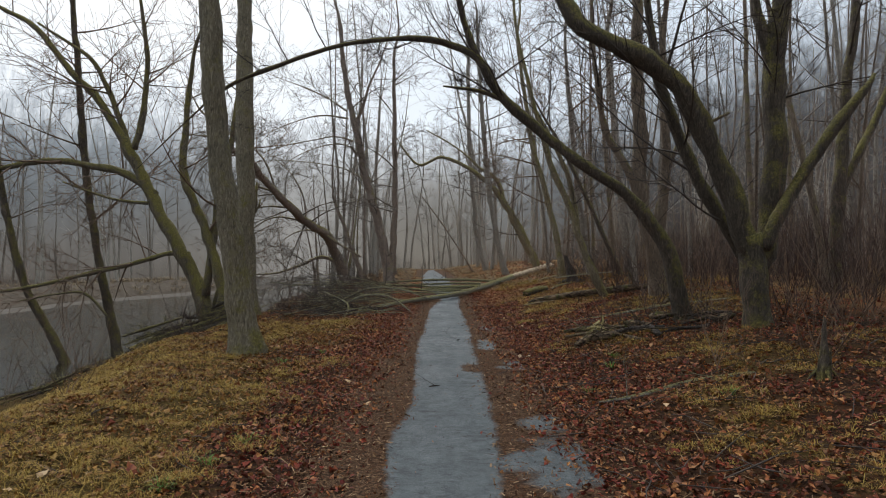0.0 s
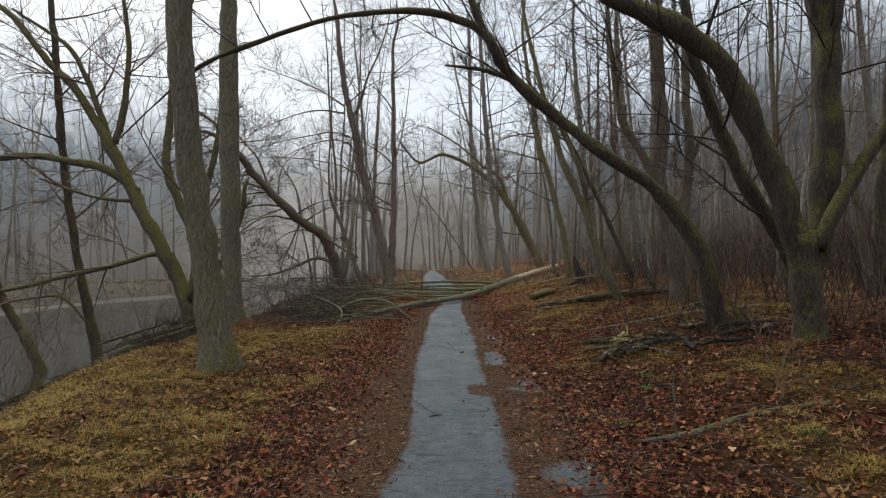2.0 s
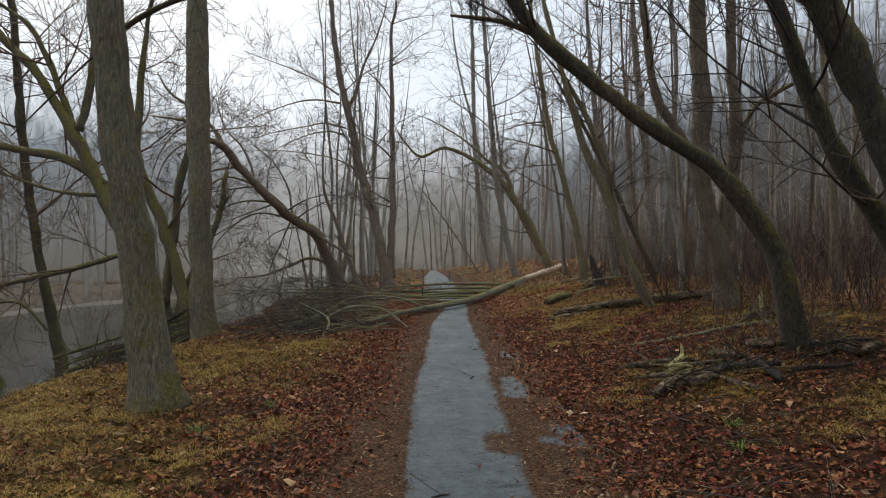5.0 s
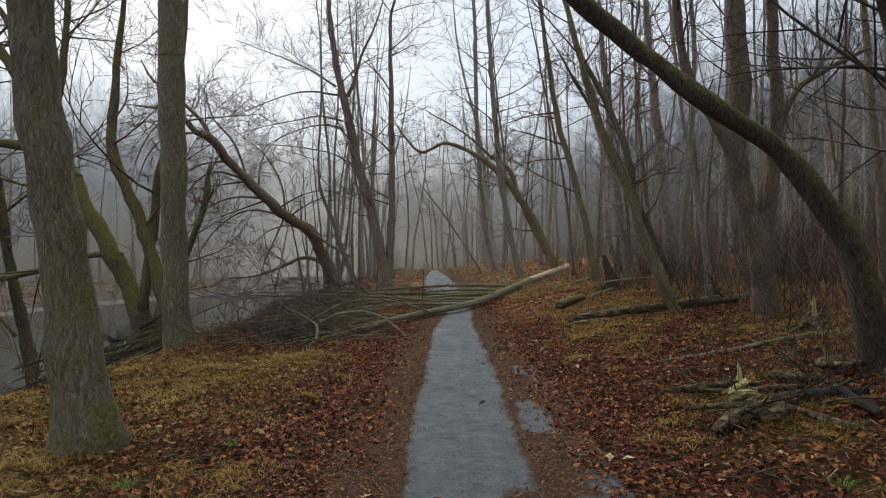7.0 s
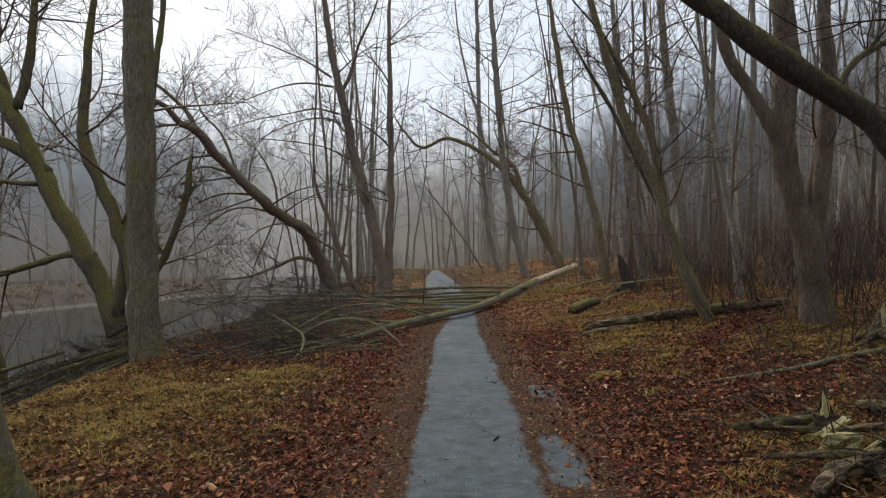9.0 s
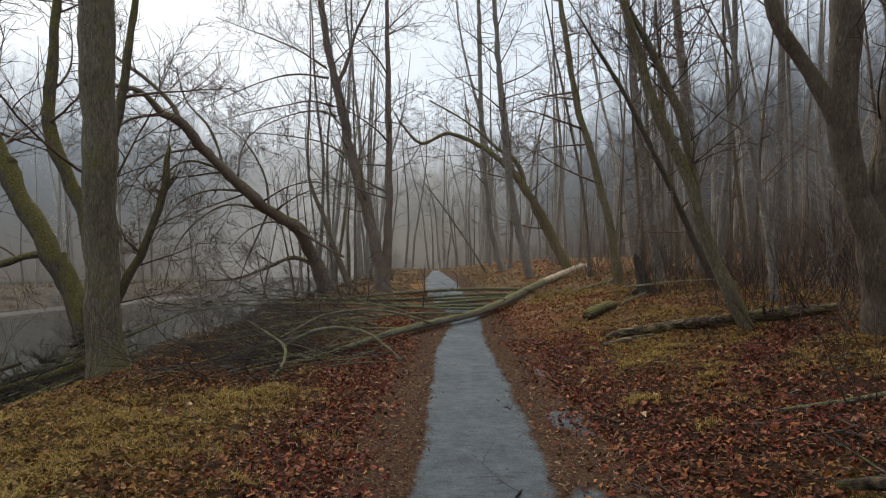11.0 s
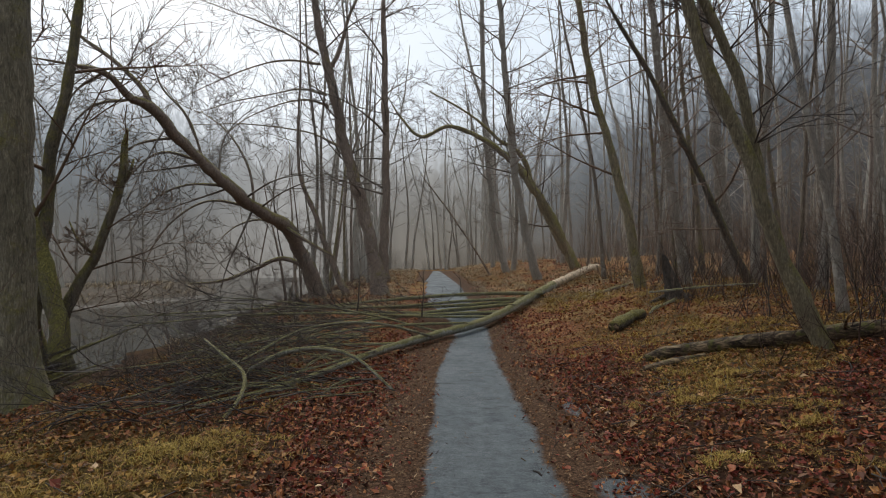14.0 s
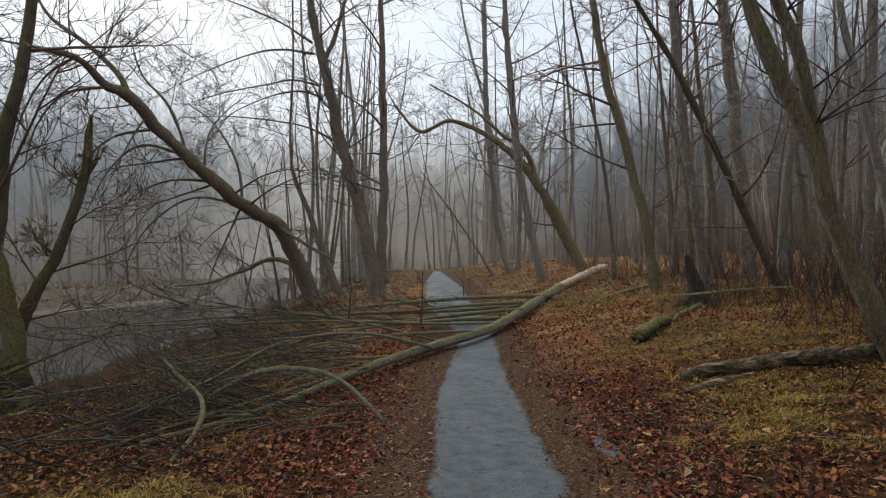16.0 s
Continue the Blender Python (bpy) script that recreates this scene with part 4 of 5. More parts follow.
thicket = [wood_tree("young_bank_tree", "thin many-twigged young tree on the river bank", 120 + i, 5.5 + 1.2 * i, 0.03 + 0.012 * i, (BARK_PALE_BROWN, BARK_BROWN)[i % 2], TWIG_GREY, 18, 0.35, 2, 0.12, 4) for i in range(3)]
plant(thicket, scatter(rng, 5, (-11.5, -6.0, 36, 50), 1.8), rng)

# far woods on the hills, too many to count; pale twigs stand for mist
woods = Tubes()
rng = random.Random(17)
for k in range(480):
    a = rng.uniform(-2.0, 2.0)
    dist = rng.uniform(66, 88)
    x, y = math.sin(a) * dist - 2, math.cos(a) * dist + 8
    if land(x, y) < WATER_Z + 0.2 or abs(x - centre(y)) < 2.5:
        continue
    z = land(x, y) - 0.5
    h = rng.uniform(9, 15) * (1 + 0.5 * ease(15, 60, abs(x)))
    p = Vector((x, y, z))
    top = p + Vector((rng.uniform(-1, 1), rng.uniform(-1, 1), h))
    woods.tube([p, p.lerp(top, 0.5) + any_way(rng) * 0.25, top], [0.16, 0.1, 0.02], 3)
    for j in range(9):
        f = rng.uniform(0.3, 0.95)
        q = p.lerp(top, f)
        b = rng.uniform(0, 6.283)
        d = Vector((math.cos(b), math.sin(b), rng.uniform(0.3, 1.2)))
        e = q + d * h * rng.uniform(0.1, 0.2)
        woods.tube([q, e], [0.04, 0.012], 3)
        for i in range(3):
            g = q.lerp(e, rng.uniform(0.3, 1))
            woods.tube([g, g + (d + any_way(rng)) * h * 0.07], [0.02, 0.008], 3)
tagged(new("far_woods", woods.mesh("far_woods", TWIG_MIST)), "bare woods far off, grey with mist", "woods", kind="stuff")

# ---- undergrowth ----


def shrub(name, label, seed, stems, height, material, spread=0.5):
    rng = random.Random(seed)
    root = thing(name, (0, 0, 0), label, "shrub", "bare shrubs under the trees")
    for k in range(stems):
        tb = Tubes()
        a = rng.uniform(0, 6.283)
        branch(tb, rng, Vector((rng.uniform(-0.15, 0.15), rng.uniform(-0.15, 0.15), -0.08)), Vector((math.cos(a) * spread, math.sin(a) * spread, 1)), height * rng.uniform(0.6, 1.1), rng.uniform(0.005, 0.01), 2, 0.08, 3, 0.3)
        part("stem", tb.mesh("stem", material), root)
    return root


rng = random.Random(23)
shrubs = [shrub("shrub", "thin reddish-brown bare shrub among fallen leaves", 30 + i, 4, 0.8 + 0.4 * i, (TWIG_RED, TWIG_BROWN)[i % 2]) for i in range(4)]
plant(shrubs, scatter(rng, 44, (3.2, 9, 6, 24), 0.6, 0.4) + scatter(rng, 12, (3.4, 7.5, 7.5, 13), 0.5, 0.3) + scatter(rng, 14, (6, 16, 10, 28), 0.9, 0.4) + scatter(rng, 34, (-9.5, -4.8, 5, 26), 0.5, 0.4) + scatter(rng, 12, (-9, -3, 28, 46), 0.9, 0.5), rng, 0.7, 1.3)

# brush that fills the wood and the far shore; mist painted into the pale kinds
for label, material, count, box, tall in (("thin brown brush between the trees", TWIG_BROWN, 380, (5, 30, 20, 48), 2.6), ("dark wet brush on the slope beside the path", TWIG, 190, (5.2, 18, 13, 33), 1.9), ("tall dark brown brush on the slope", TWIG_RED, 150, (8.0, 18, 11, 26), 2.8), ("low reddish brush at the foot of the slope", TWIG_RED, 150, (4.6, 12, 10, 26), 1.0), ("misty grey brush deep in the wood", TWIG_BROWN, 140, (3, 55, 44, 82), 2.4), ("misty grey brush on the far shore", TWIG_MIST, 200, (-60, -19, 14, 88), 2.2), ("misty grey brush at the end of the path", TWIG_MIST, 220, (-9, 10, 62, 76), 2.4)):
    tb = Tubes()
    rng = random.Random(count)
    for k in range(count):
        x, y = rng.uniform(box[0], box[1]), rng.uniform(box[2], box[3])
        if box[0] < -50:
            x = line(FAR_BANK, y) - rng.uniform(0.5, 12)
        if land(x, y) < WATER_Z + 0.1 or (abs(x - centre(y)) < 3 and y < 69):
            continue
        for j in range(3):
            p = Vector((x + rng.uniform(-0.4, 0.4), y + rng.uniform(-0.4, 0.4), floor_z(x, y) - 0.1))
            branch(tb, rng, p, Vector((rng.uniform(-0.5, 0.5), rng.uniform(-0.5, 0.5), 1)), tall * rng.uniform(0.5, 1.1), 0.012, 1, 0.05, 4, 0.4)
    tagged(new("brush", tb.mesh("brush", material)), label, "brush", kind="stuff")

# ---- the fallen tree across the path ----
fallen = thing("fallen_tree", (0.6, 23.7, 0.0), "fallen lichen-grey tree lying across the path, its butt end stripped", "fallen tree")
base = Vector((0.6, 23.7, 0.0))


def local(rows):
    return [(x - base.x, y - base.y, z - base.z, r) for x, y, z, r in rows]


tb = Tubes()
tb.tube(*smooth_line(local([(3.55, 32.5, 0.44, 0.15), (2.6, 29.8, 0.32, 0.135), (1.6, 26.7, 0.22, 0.115), (0.6, 23.7, 0.16, 0.09), (-0.4, 21.7, 0.14, 0.075), (-1.1, 20.2, 0.14, 0.068), (-1.65, 18.9, 0.11, 0.046), (-2.3, 17.5, 0.05, 0.034), (-3.0, 16.6, 0.03, 0.018)]), 0.12), 16, 0.2, 3.0)
trunk = part("trunk", tb.mesh("trunk", BARK_LOG), fallen)
tb = Tubes()
tb.tube(*smooth_line(local([(3.3, 31.9, 0.42, 0.13), (4.4, 34.5, 0.56, 0.165), (5.6, 37.2, 0.73, 0.175), (6.5, 39.0, 0.87, 0.17), (6.8, 39.6, 0.92, 0.14), (7.0, 39.95, 0.98, 0.04)]), 0.15), 16, 0.35, 8.0)
part("bare_wood", tb.mesh("bare_wood", WOOD), fallen, "pale stripped wood with a splintered end")
limbs = [
    [(2.3, 28.8, 0.35, 0.08), (0.8, 26.6, 0.28, 0.07), (-0.8, 24.6, 0.3, 0.055), (-2.6, 23.0, 0.4, 0.035), (-4.6, 21.8, 0.5, 0.015)],
    [(1.4, 26.0, 0.25, 0.07), (0.0, 24.7, 0.3, 0.06), (-1.4, 23.2, 0.36, 0.045), (-3.0, 21.6, 0.5, 0.025), (-4.6, 20.2, 0.55, 0.012)],
    [(2.6, 29.6, 0.4, 0.1), (1.0, 27.0, 0.5, 0.085), (-0.6, 25.2, 0.52, 0.07), (-2.4, 23.6, 0.55, 0.05), (-4.6, 22.2, 0.62, 0.028), (-6.4, 21.2, 0.75, 0.012)],
    [(2.0, 28.2, 0.3, 0.09), (0.4, 26.2, 0.36, 0.075), (-1.2, 24.4, 0.42, 0.06), (-3.0, 22.6, 0.55, 0.04), (-5.2, 20.9, 0.7, 0.02), (-6.6, 20.2, 0.8, 0.01)],
    [(1.7, 27.2, 0.3, 0.075), (0.3, 25.6, 0.42, 0.065), (-1.4, 23.9, 0.5, 0.05), (-3.4, 22.3, 0.7, 0.03), (-5.4, 21.4, 0.85, 0.012)],
    [(1.1, 25.4, 0.22, 0.08), (-0.2, 23.9, 0.24, 0.068), (-1.6, 22.3, 0.3, 0.055), (-3.2, 20.6, 0.35, 0.04), (-5.0, 19.2, 0.4, 0.02)],
    [(0.9, 24.6, 0.2, 0.06), (-0.6, 23.2, 0.36, 0.05), (-2.2, 21.9, 0.52, 0.038), (-4.2, 20.6, 0.62, 0.022), (-6.0, 19.8, 0.66, 0.01)],
    [(0.1, 22.6, 0.16, 0.06), (-1.2, 21.4, 0.34, 0.052), (-2.4, 20.4, 0.4, 0.042), (-4.0, 19.0, 0.36, 0.026), (-5.6, 18.0, 0.3, 0.012)],
    [(-0.6, 21.2, 0.18, 0.06), (-1.5, 20.0, 0.48, 0.05), (-2.4, 19.0, 0.55, 0.042), (-3.1, 18.3, 0.38, 0.032), (-3.9, 17.5, 0.2, 0.02)],
    [(-2.75, 17.7, 0.22, 0.036), (-2.27, 17.55, 0.46, 0.054), (-1.82, 17.5, 0.52, 0.054), (-1.37, 17.4, 0.43, 0.046), (-0.87, 17.0, 0.12, 0.024)],
    [(-3.4, 17.9, 0.58, 0.013), (-3.03, 17.4, 0.5, 0.02), (-2.57, 16.9, 0.34, 0.024), (-2.47, 16.5, 0.16, 0.026), (-2.56, 16.05, -0.03, 0.027)],
    [(-1.0, 20.4, 0.15, 0.05), (-2.2, 19.2, 0.22, 0.042), (-3.6, 18.0, 0.2, 0.03), (-5.0, 17.0, 0.16, 0.015)],
    [(-0.3, 22.0, 0.2, 0.05), (-1.8, 21.3, 0.6, 0.04), (-3.4, 20.6, 0.85, 0.026), (-4.8, 20.2, 0.95, 0.012)],
    [(-1.4, 19.4, 0.12, 0.045), (-2.6, 18.2, 0.14, 0.035), (-4.2, 16.9, 0.1, 0.018)],
]
rng = random.Random(77)
fine = Tubes()
for k, rows in enumerate(limbs):
    rows = rows if k in (9, 10) else [(x if x > -2 else -2 + (x + 2) * 0.68, y if x > -2 else y + (x + 2) * 0.35, z, r) for x, y, z, r in rows]
    bow = 0.0 if k in (9, 10) else 0.1
    pts, radii = smooth_line(local([(x + bow * math.sin(7 * i + k), y + bow * math.sin(3 * i + 2 * k), z + 0.7 * bow * math.sin(5 * i + 2 * k), r * ((0.58 if k < 7 else 0.45) if k not in (9, 10) else 0.55 if k == 9 else 0.9)) for i, (x, y, z, r) in enumerate(rows)]), 0.12)
    tb = Tubes()
    tb.tube(pts, radii, 8, 0.3, k)
    pale = k in (8, 9, 10, 13)
    part("branch", tb.mesh("branch", BARK_LOG if pale else BARK_LIMB), fallen)
    n = len(pts)
    if k in (9, 10):
        continue
    for j in range(13):
        i = min(n - 2, int(n * rng.uniform(0.3, 1.0)))
        way = (pts[i + 1] - pts[i]).normalized()
        out = Vector((rng.uniform(-1, 0.4), rng.uniform(-1, 0.6), rng.uniform(-0.15, 0.5)))
        branch(fine, rng, pts[i], way * 1.5 + out * 0.6, rng.uniform(0.6, 1.5), 0.011, 2, 0.02, 3, 0.8)
for k in range(150):
    y = rng.uniform(17.0, 22.4)
    x = rng.uniform(-3.6, -1.2) - 0.2 * (y - 19)
    p = Vector((x, y, floor_z(x, y) + 0.04 + 0.42 * rng.random() * ease(16.5, 20.0, y))) - base
    branch(fine, rng, p, Vector((-1, rng.uniform(-1.0, 0.25), rng.uniform(-0.16, 0.26))), rng.uniform(0.7, 1.8), rng.uniform(0.006, 0.013), 2, 0.0, 3, 0.75)
low = Tubes()
for k in range(130):
    y = rng.uniform(15.6, 18.8)
    x = rng.uniform(-4.4, -2.2) - 0.25 * (y - 17)
    p = Vector((x, y, floor_z(x, y) + rng.uniform(0.02, 0.16))) - base
    branch(low, rng, p, Vector((-1, rng.uniform(-0.8, 0.6), rng.uniform(-0.2, 0.1))), rng.uniform(0.4, 1.1), rng.uniform(0.005, 0.011), 1, -0.03, 4, 0.9)
part("ground_tangle", low.mesh("ground_tangle", TWIG_DARK), fallen, "wet dark twigs pressed into the leaves")
part("twig_tangle", fine.mesh("twig_tangle", TWIG), fallen, "dense tangle of thin dark brown twigs")
light = Tubes()
for k in range(60):
    y = rng.uniform(16.4, 21.8)
    x = rng.uniform(-3.8, -1.2) - 0.2 * (y - 19)
    p = Vector((x, y, floor_z(x, y) + 0.06 + 0.4 * rng.random() * ease(16.0, 20.0, y))) - base
    branch(light, rng, p, Vector((-1, rng.uniform(-1.2, 0.3), rng.uniform(-0.2, 0.2))), rng.uniform(0.7, 1.6), rng.uniform(0.008, 0.015), 1, -0.02, 3, 0.8)
part("grey_tangle", light.mesh("loose_tangle", BARK_LIMB), fallen, "lichen-grey thin broken branches")
# a few upright shoots on the lying stems
for x, y, z, h in ((-0.75, 22.3, 0.4, 1.0), (0.1, 26.0, 0.5, 0.7), (-2.0, 22.0, 0.5, 1.1)):
    tb = Tubes()
    p = Vector((x, y, z)) - base
    branch(tb, rng, p, Vector((0.15, 0, 1)), h, 0.02, 1, 0.0, 3, 0.45)
    part("shoot", tb.mesh("shoot", TWIG), trunk)

# ---- dead wood on the ground ----


def lying(name, label, category, rows, material, sides=10, rough=0.2, seed=1, lift=0.0, splits=0):
    """A log or stick lying along rows of x, y, radius, bedded in the ground."""
    x0, y0, _ = rows[0]
    root = thing(name, (x0, y0, floor_z(x0, y0)), label, category)
    at = Vector(root.location)
    pts, radii = smooth_line([(x - at.x, y - at.y, floor_z(x, y) + lift + r * 0.7 - at.z, r) for x, y, r in rows], 0.15)
    tb = Tubes()
    tb.tube(pts, radii, sides, rough, seed)
    wood = part("wood", tb.mesh("wood", material), root)
    rng = random.Random(seed)
    for k in range(splits):
        i = rng.randrange(len(pts) - 1)
        tb = Tubes()
        branch(tb, rng, pts[i], Vector((rng.uniform(-1, 1), rng.uniform(-1, 1), rng.uniform(0.1, 0.6))), rng.uniform(0.3, 0.8), radii[i] * 0.35, 1, 0, 3, 0.4)
        part("side_branch", tb.mesh("side_branch", material), wood)
    return root


def jagged(name, label, x, y, r, height, material, seed, lean=(0, 0), hollow=None):
    """A broken stump with a splintered rim and a rotten heart."""
    rng = random.Random(seed)
    root = thing(name, (x, y, floor_z(x, y)), label, "stump")
    sides, rings = 22, 9
    v, f = [], []
    peak = [height * (0.45 + 0.55 * max(0, math.cos((k / sides) * 6.283 + seed)) ** 2.2) * rng.uniform(0.8, 1.06) for k in range(sides)]
    for j in range(rings + 1):
        t = j / rings
        for k in range(sides):
            a = 6.283 * k / sides
            q = r * (1 + 0.7 * math.exp(-t * 7) - 0.3 * t) * (1 + 0.22 * noise.noise(Vector((math.cos(a) * 2, math.sin(a) * 2, t * 1.5 + seed))))
            z = -0.15 + (peak[k] + 0.15) * t
            v.append((math.cos(a) * q + lean[0] * z, math.sin(a) * q + lean[1] * z, z))
    for j in range(rings):
        for k in range(sides):
            i = (k + 1) % sides
            f.append((j * sides + k, j * sides + i, (j + 1) * sides + i, (j + 1) * sides + k))
    me = bpy.data.meshes.new("shell")
    n = len(v)
    inner, g = [], []
    for k in range(sides):
        px, py, pz = v[rings * sides + k]
        inner.append((px * 0.75, py * 0.75, pz * 0.96))
    for k in range(sides):
        i = (k + 1) % sides
        f.append((rings * sides + k, rings * sides + i, n + i, n + k))
    me.from_pydata(v + inner, [], f)
    me.materials.append(material)
    shell = part("shell", me, root)
    w = [(px, py, pz) for px, py, pz in inner] + [(lean[0] * height * 0.3, lean[1] * height * 0.3, height * 0.28)]
    me = bpy.data.meshes.new("heart")
    me.from_pydata(w, [], [(k, (k + 1) % sides, sides) for k in range(sides)])
    me.materials.append(hollow or ROT)
    part("heart", me, shell)
    for k in range(4):
        a = k * 1.57 + rng.uniform(-0.4, 0.4)
        tb = Tubes()
        c, s = math.cos(a), math.sin(a)
        tb.tube([Vector((c * r * 0.8, s * r * 0.8, 0.1)), Vector((c * r * 1.6, s * r * 1.6, 0.03)), Vector((c * r * 2.4, s * r * 2.4, -0.06))], [r * 0.3, r * 0.22, r * 0.08], 7, 0.2, k)
        part("root", tb.mesh("root", material), root)
    return root


jagged("broken_stump", "dark jagged broken stump leaning among leaves", 5.0, 24.2, 0.25, 1.0, BARK_DRIFT, 2, (-0.3, 0))
billet = lying("log_billet", "short mossy sawn log in leaf litter", "log", [(2.76, 21.15, 0.11), (2.95, 21.4, 0.118), (3.2, 21.7, 0.115)], BARK_MOSS, 14, 0.18, 6, 0.03)
tb = Tubes()
way = Vector((-0.23, -0.3, 0.0)).normalized()
tb.tube([Vector((0, 0, 0.107)), Vector((0, 0, 0.107)) + way * 0.012], [0.095, 0.09], 14, 0.1, 2)
part("sawn_end", tb.mesh("sawn_end", ROT), billet, "dark weathered end grain")
lying("log_billet", "short mossy log end in leaf litter", "log", [(3.2, 21.95, 0.09), (3.4, 22.15, 0.11), (3.65, 22.4, 0.1)], BARK_MOSS, 14, 0.2, 26, 0.03)
jagged("rotten_stump", "pale rotten splintered stump", 5.3, 14.3, 0.2, 0.5, ROT, 4, (0.25, 0), SPLINTER)
jagged("shattered_stump", "low shattered stump with upright grey splinters", 2.95, 11.55, 0.1, 0.42, ROT, 6, (-0.3, 0), SPLINTER)
jagged("broken_sapling", "short broken sapling stub with a pale top", 3.98, 6.6, 0.075, 0.7, BARK_WET, 9, (0.05, 0), SPLINTER)
lying("fallen_log", "dark rotten log lying in the leaves", "log", [(2.5, 18.5, 0.05), (2.75, 18.45, 0.085), (3.4, 18.3, 0.1), (4.3, 18.05, 0.105), (5.2, 17.9, 0.1), (6.0, 17.8, 0.07)], ROT, 16, 0.5, 5, 0.04, 3)
lying("fallen_branch", "short weathered branch beside a rotten log", "branch", [(2.3, 17.9, 0.05), (2.7, 18.0, 0.06), (3.2, 18.2, 0.04)], ROT, 9, 0.4, 6)
lying("fallen_branch", "thin grey branch propped against a stump", "branch", [(4.3, 24.0, 0.024), (4.9, 23.5, 0.028), (5.5, 23.1, 0.022), (6.1, 22.7, 0.012)], BARK_LOG, 7, 0.3, 7, 0.3, 3)
lying("fallen_branch", "crooked pale branch at the foot of a stump", "branch", [(3.9, 22.7, 0.02), (4.15, 23.2, 0.035), (4.5, 23.5, 0.035), (4.85, 23.9, 0.045)], BARK_LOG, 8, 0.2, 8, 0.03, 1)
lying("fallen_log", "grey log half sunk in fallen leaves", "log", [(3.3, 27.2, 0.03), (4.6, 28.6, 0.05), (5.9, 29.6, 0.05)], BARK_PALE_BROWN, 10, 0.2, 9, 0.02)
lying("fallen_branch", "long weathered stick lying on red leaves", "branch", [(1.75, 7.05, 0.018), (2.2, 7.0, 0.026), (2.7, 7.15, 0.03), (3.2, 7.3, 0.026), (3.6, 7.3, 0.015)], BARK_LOG, 8, 0.2, 10, 0.0, 2)
heap = random.Random(44)
for k in range(34):
    x, y = heap.uniform(2.5, 4.9), heap.uniform(10.4, 11.8)
    half, a, r = heap.uniform(0.14, 0.55), heap.gauss(0, 0.8), 0.01 + 0.06 * heap.random() ** 2.5
    dx, dy = half * math.cos(a), half * math.sin(a)
    bend = heap.uniform(-0.08, 0.08)
    lying("fallen_branch" if r < 0.03 else "fallen_log", ("dark wet", "rotten mossy", "weathered grey")[k % 3] + (" branch" if r < 0.03 else " log") + " in a heap of dead wood", "branch" if r < 0.03 else "log",
          [(x - dx, y - dy, r * 0.7), (x - dx * 0.3, y - dy * 0.3 + bend, r), (x + dx * 0.4, y + dy * 0.4 - bend * 0.5, r), (x + dx, y + dy, r * 0.6)], (ROT, ROT, BARK_DRIFT)[k % 3], 10, 0.8, 200 + k, 0.02 * (k % 7), 1 + k % 3)
lying("fallen_branch", "dead branch among the shrubs", "branch", [(2.8, 13.6, 0.015), (3.7, 13.5, 0.026), (4.8, 13.7, 0.028), (6.2, 13.6, 0.015)], BARK_LOG, 8, 0.2, 16, 0.02, 3)
lying("fallen_branch", "dead stick among leaves and turf", "branch", [(-2.7, 9.7, 0.012), (-2.3, 9.4, 0.018), (-1.95, 9.2, 0.012)], BARK_WET, 6, 0.2, 17, 0.0)
lying("fallen_log", "dark driftwood log on the river bank", "log", [(-5.3, 17.6, 0.03), (-6.6, 18.2, 0.06), (-8.2, 18.6, 0.07), (-10.0, 18.6, 0.04)], BARK_WET, 8, 0.35, 18, 0.2, 12)
lying("fallen_log", "wet log lying down the river bank", "log", [(-5.8, 16.4, 0.04), (-7.0, 16.9, 0.07), (-8.6, 17.2, 0.07), (-10.5, 17.9, 0.04)], BARK_WET, 8, 0.35, 19, 0.1, 12)

for k, (x, y, dx, dy) in enumerate(((-6.2, 19.0, -3.5, 0.8), (-6.6, 15.4, -3.0, 1.4), (-5.9, 20.4, -3.6, -0.6), (-7.5, 14.2, -3.4, 0.6))):
    lying("fallen_branch", "dark wet branch caught on the river bank", "branch", [(x, y, 0.025), (x + dx * 0.4, y + dy * 0.4 + 0.2, 0.045), (x + dx, y + dy, 0.02)], BARK_WET, 7, 0.3, 60 + k, 0.15, 12)

heap = random.Random(91)
for k in range(34):
    x, y = heap.uniform(-9.6, -6.4), heap.uniform(18.4, 20.6)
    half, a, r = heap.uniform(0.4, 1.1), heap.gauss(0.0, 1.0), 0.018 + 0.045 * heap.random() ** 2
    dx, dy = half * math.cos(a), half * math.sin(a)
    lying("drift_branch", "dark wet branch in a drift heap on the river bank", "branch", [(x - dx, y - dy, r * 0.6), (x, y + heap.uniform(-0.15, 0.15), r), (x + dx, y + dy, r * 0.5)], (BARK_WET, BARK_DRIFT)[k % 2], 7, 0.4, 300 + k, 0.03 * k, 10)
for k in range(26):
    y = heap.uniform(12.0, 18.4)
    x = -5.3 - 2.4 * heap.random() - 0.12 * (18 - y)
    half, a, r = heap.uniform(0.4, 1.2), heap.gauss(0.5, 0.6), 0.012 + 0.03 * heap.random() ** 2
    dx, dy = half * math.cos(a), half * math.sin(a)
    lying("drift_branch", "dark wet branch washed up along the river bank", "branch", [(x - dx, y - dy, r * 0.6), (x, y + heap.uniform(-0.15, 0.15), r), (x + dx, y + dy, r * 0.5)], (BARK_WET, BARK_DRIFT)[k % 2], 6, 0.4, 360 + k, 0.05 + 0.012 * k, 7)
lying("fallen_log", "thick dark log heaped on the river bank", "log", [(-9.4, 19.0, 0.05), (-8.6, 19.7, 0.1), (-7.7, 19.6, 0.12), (-6.7, 20.3, 0.1)], BARK_WET, 12, 0.5, 95, 0.5, 10)
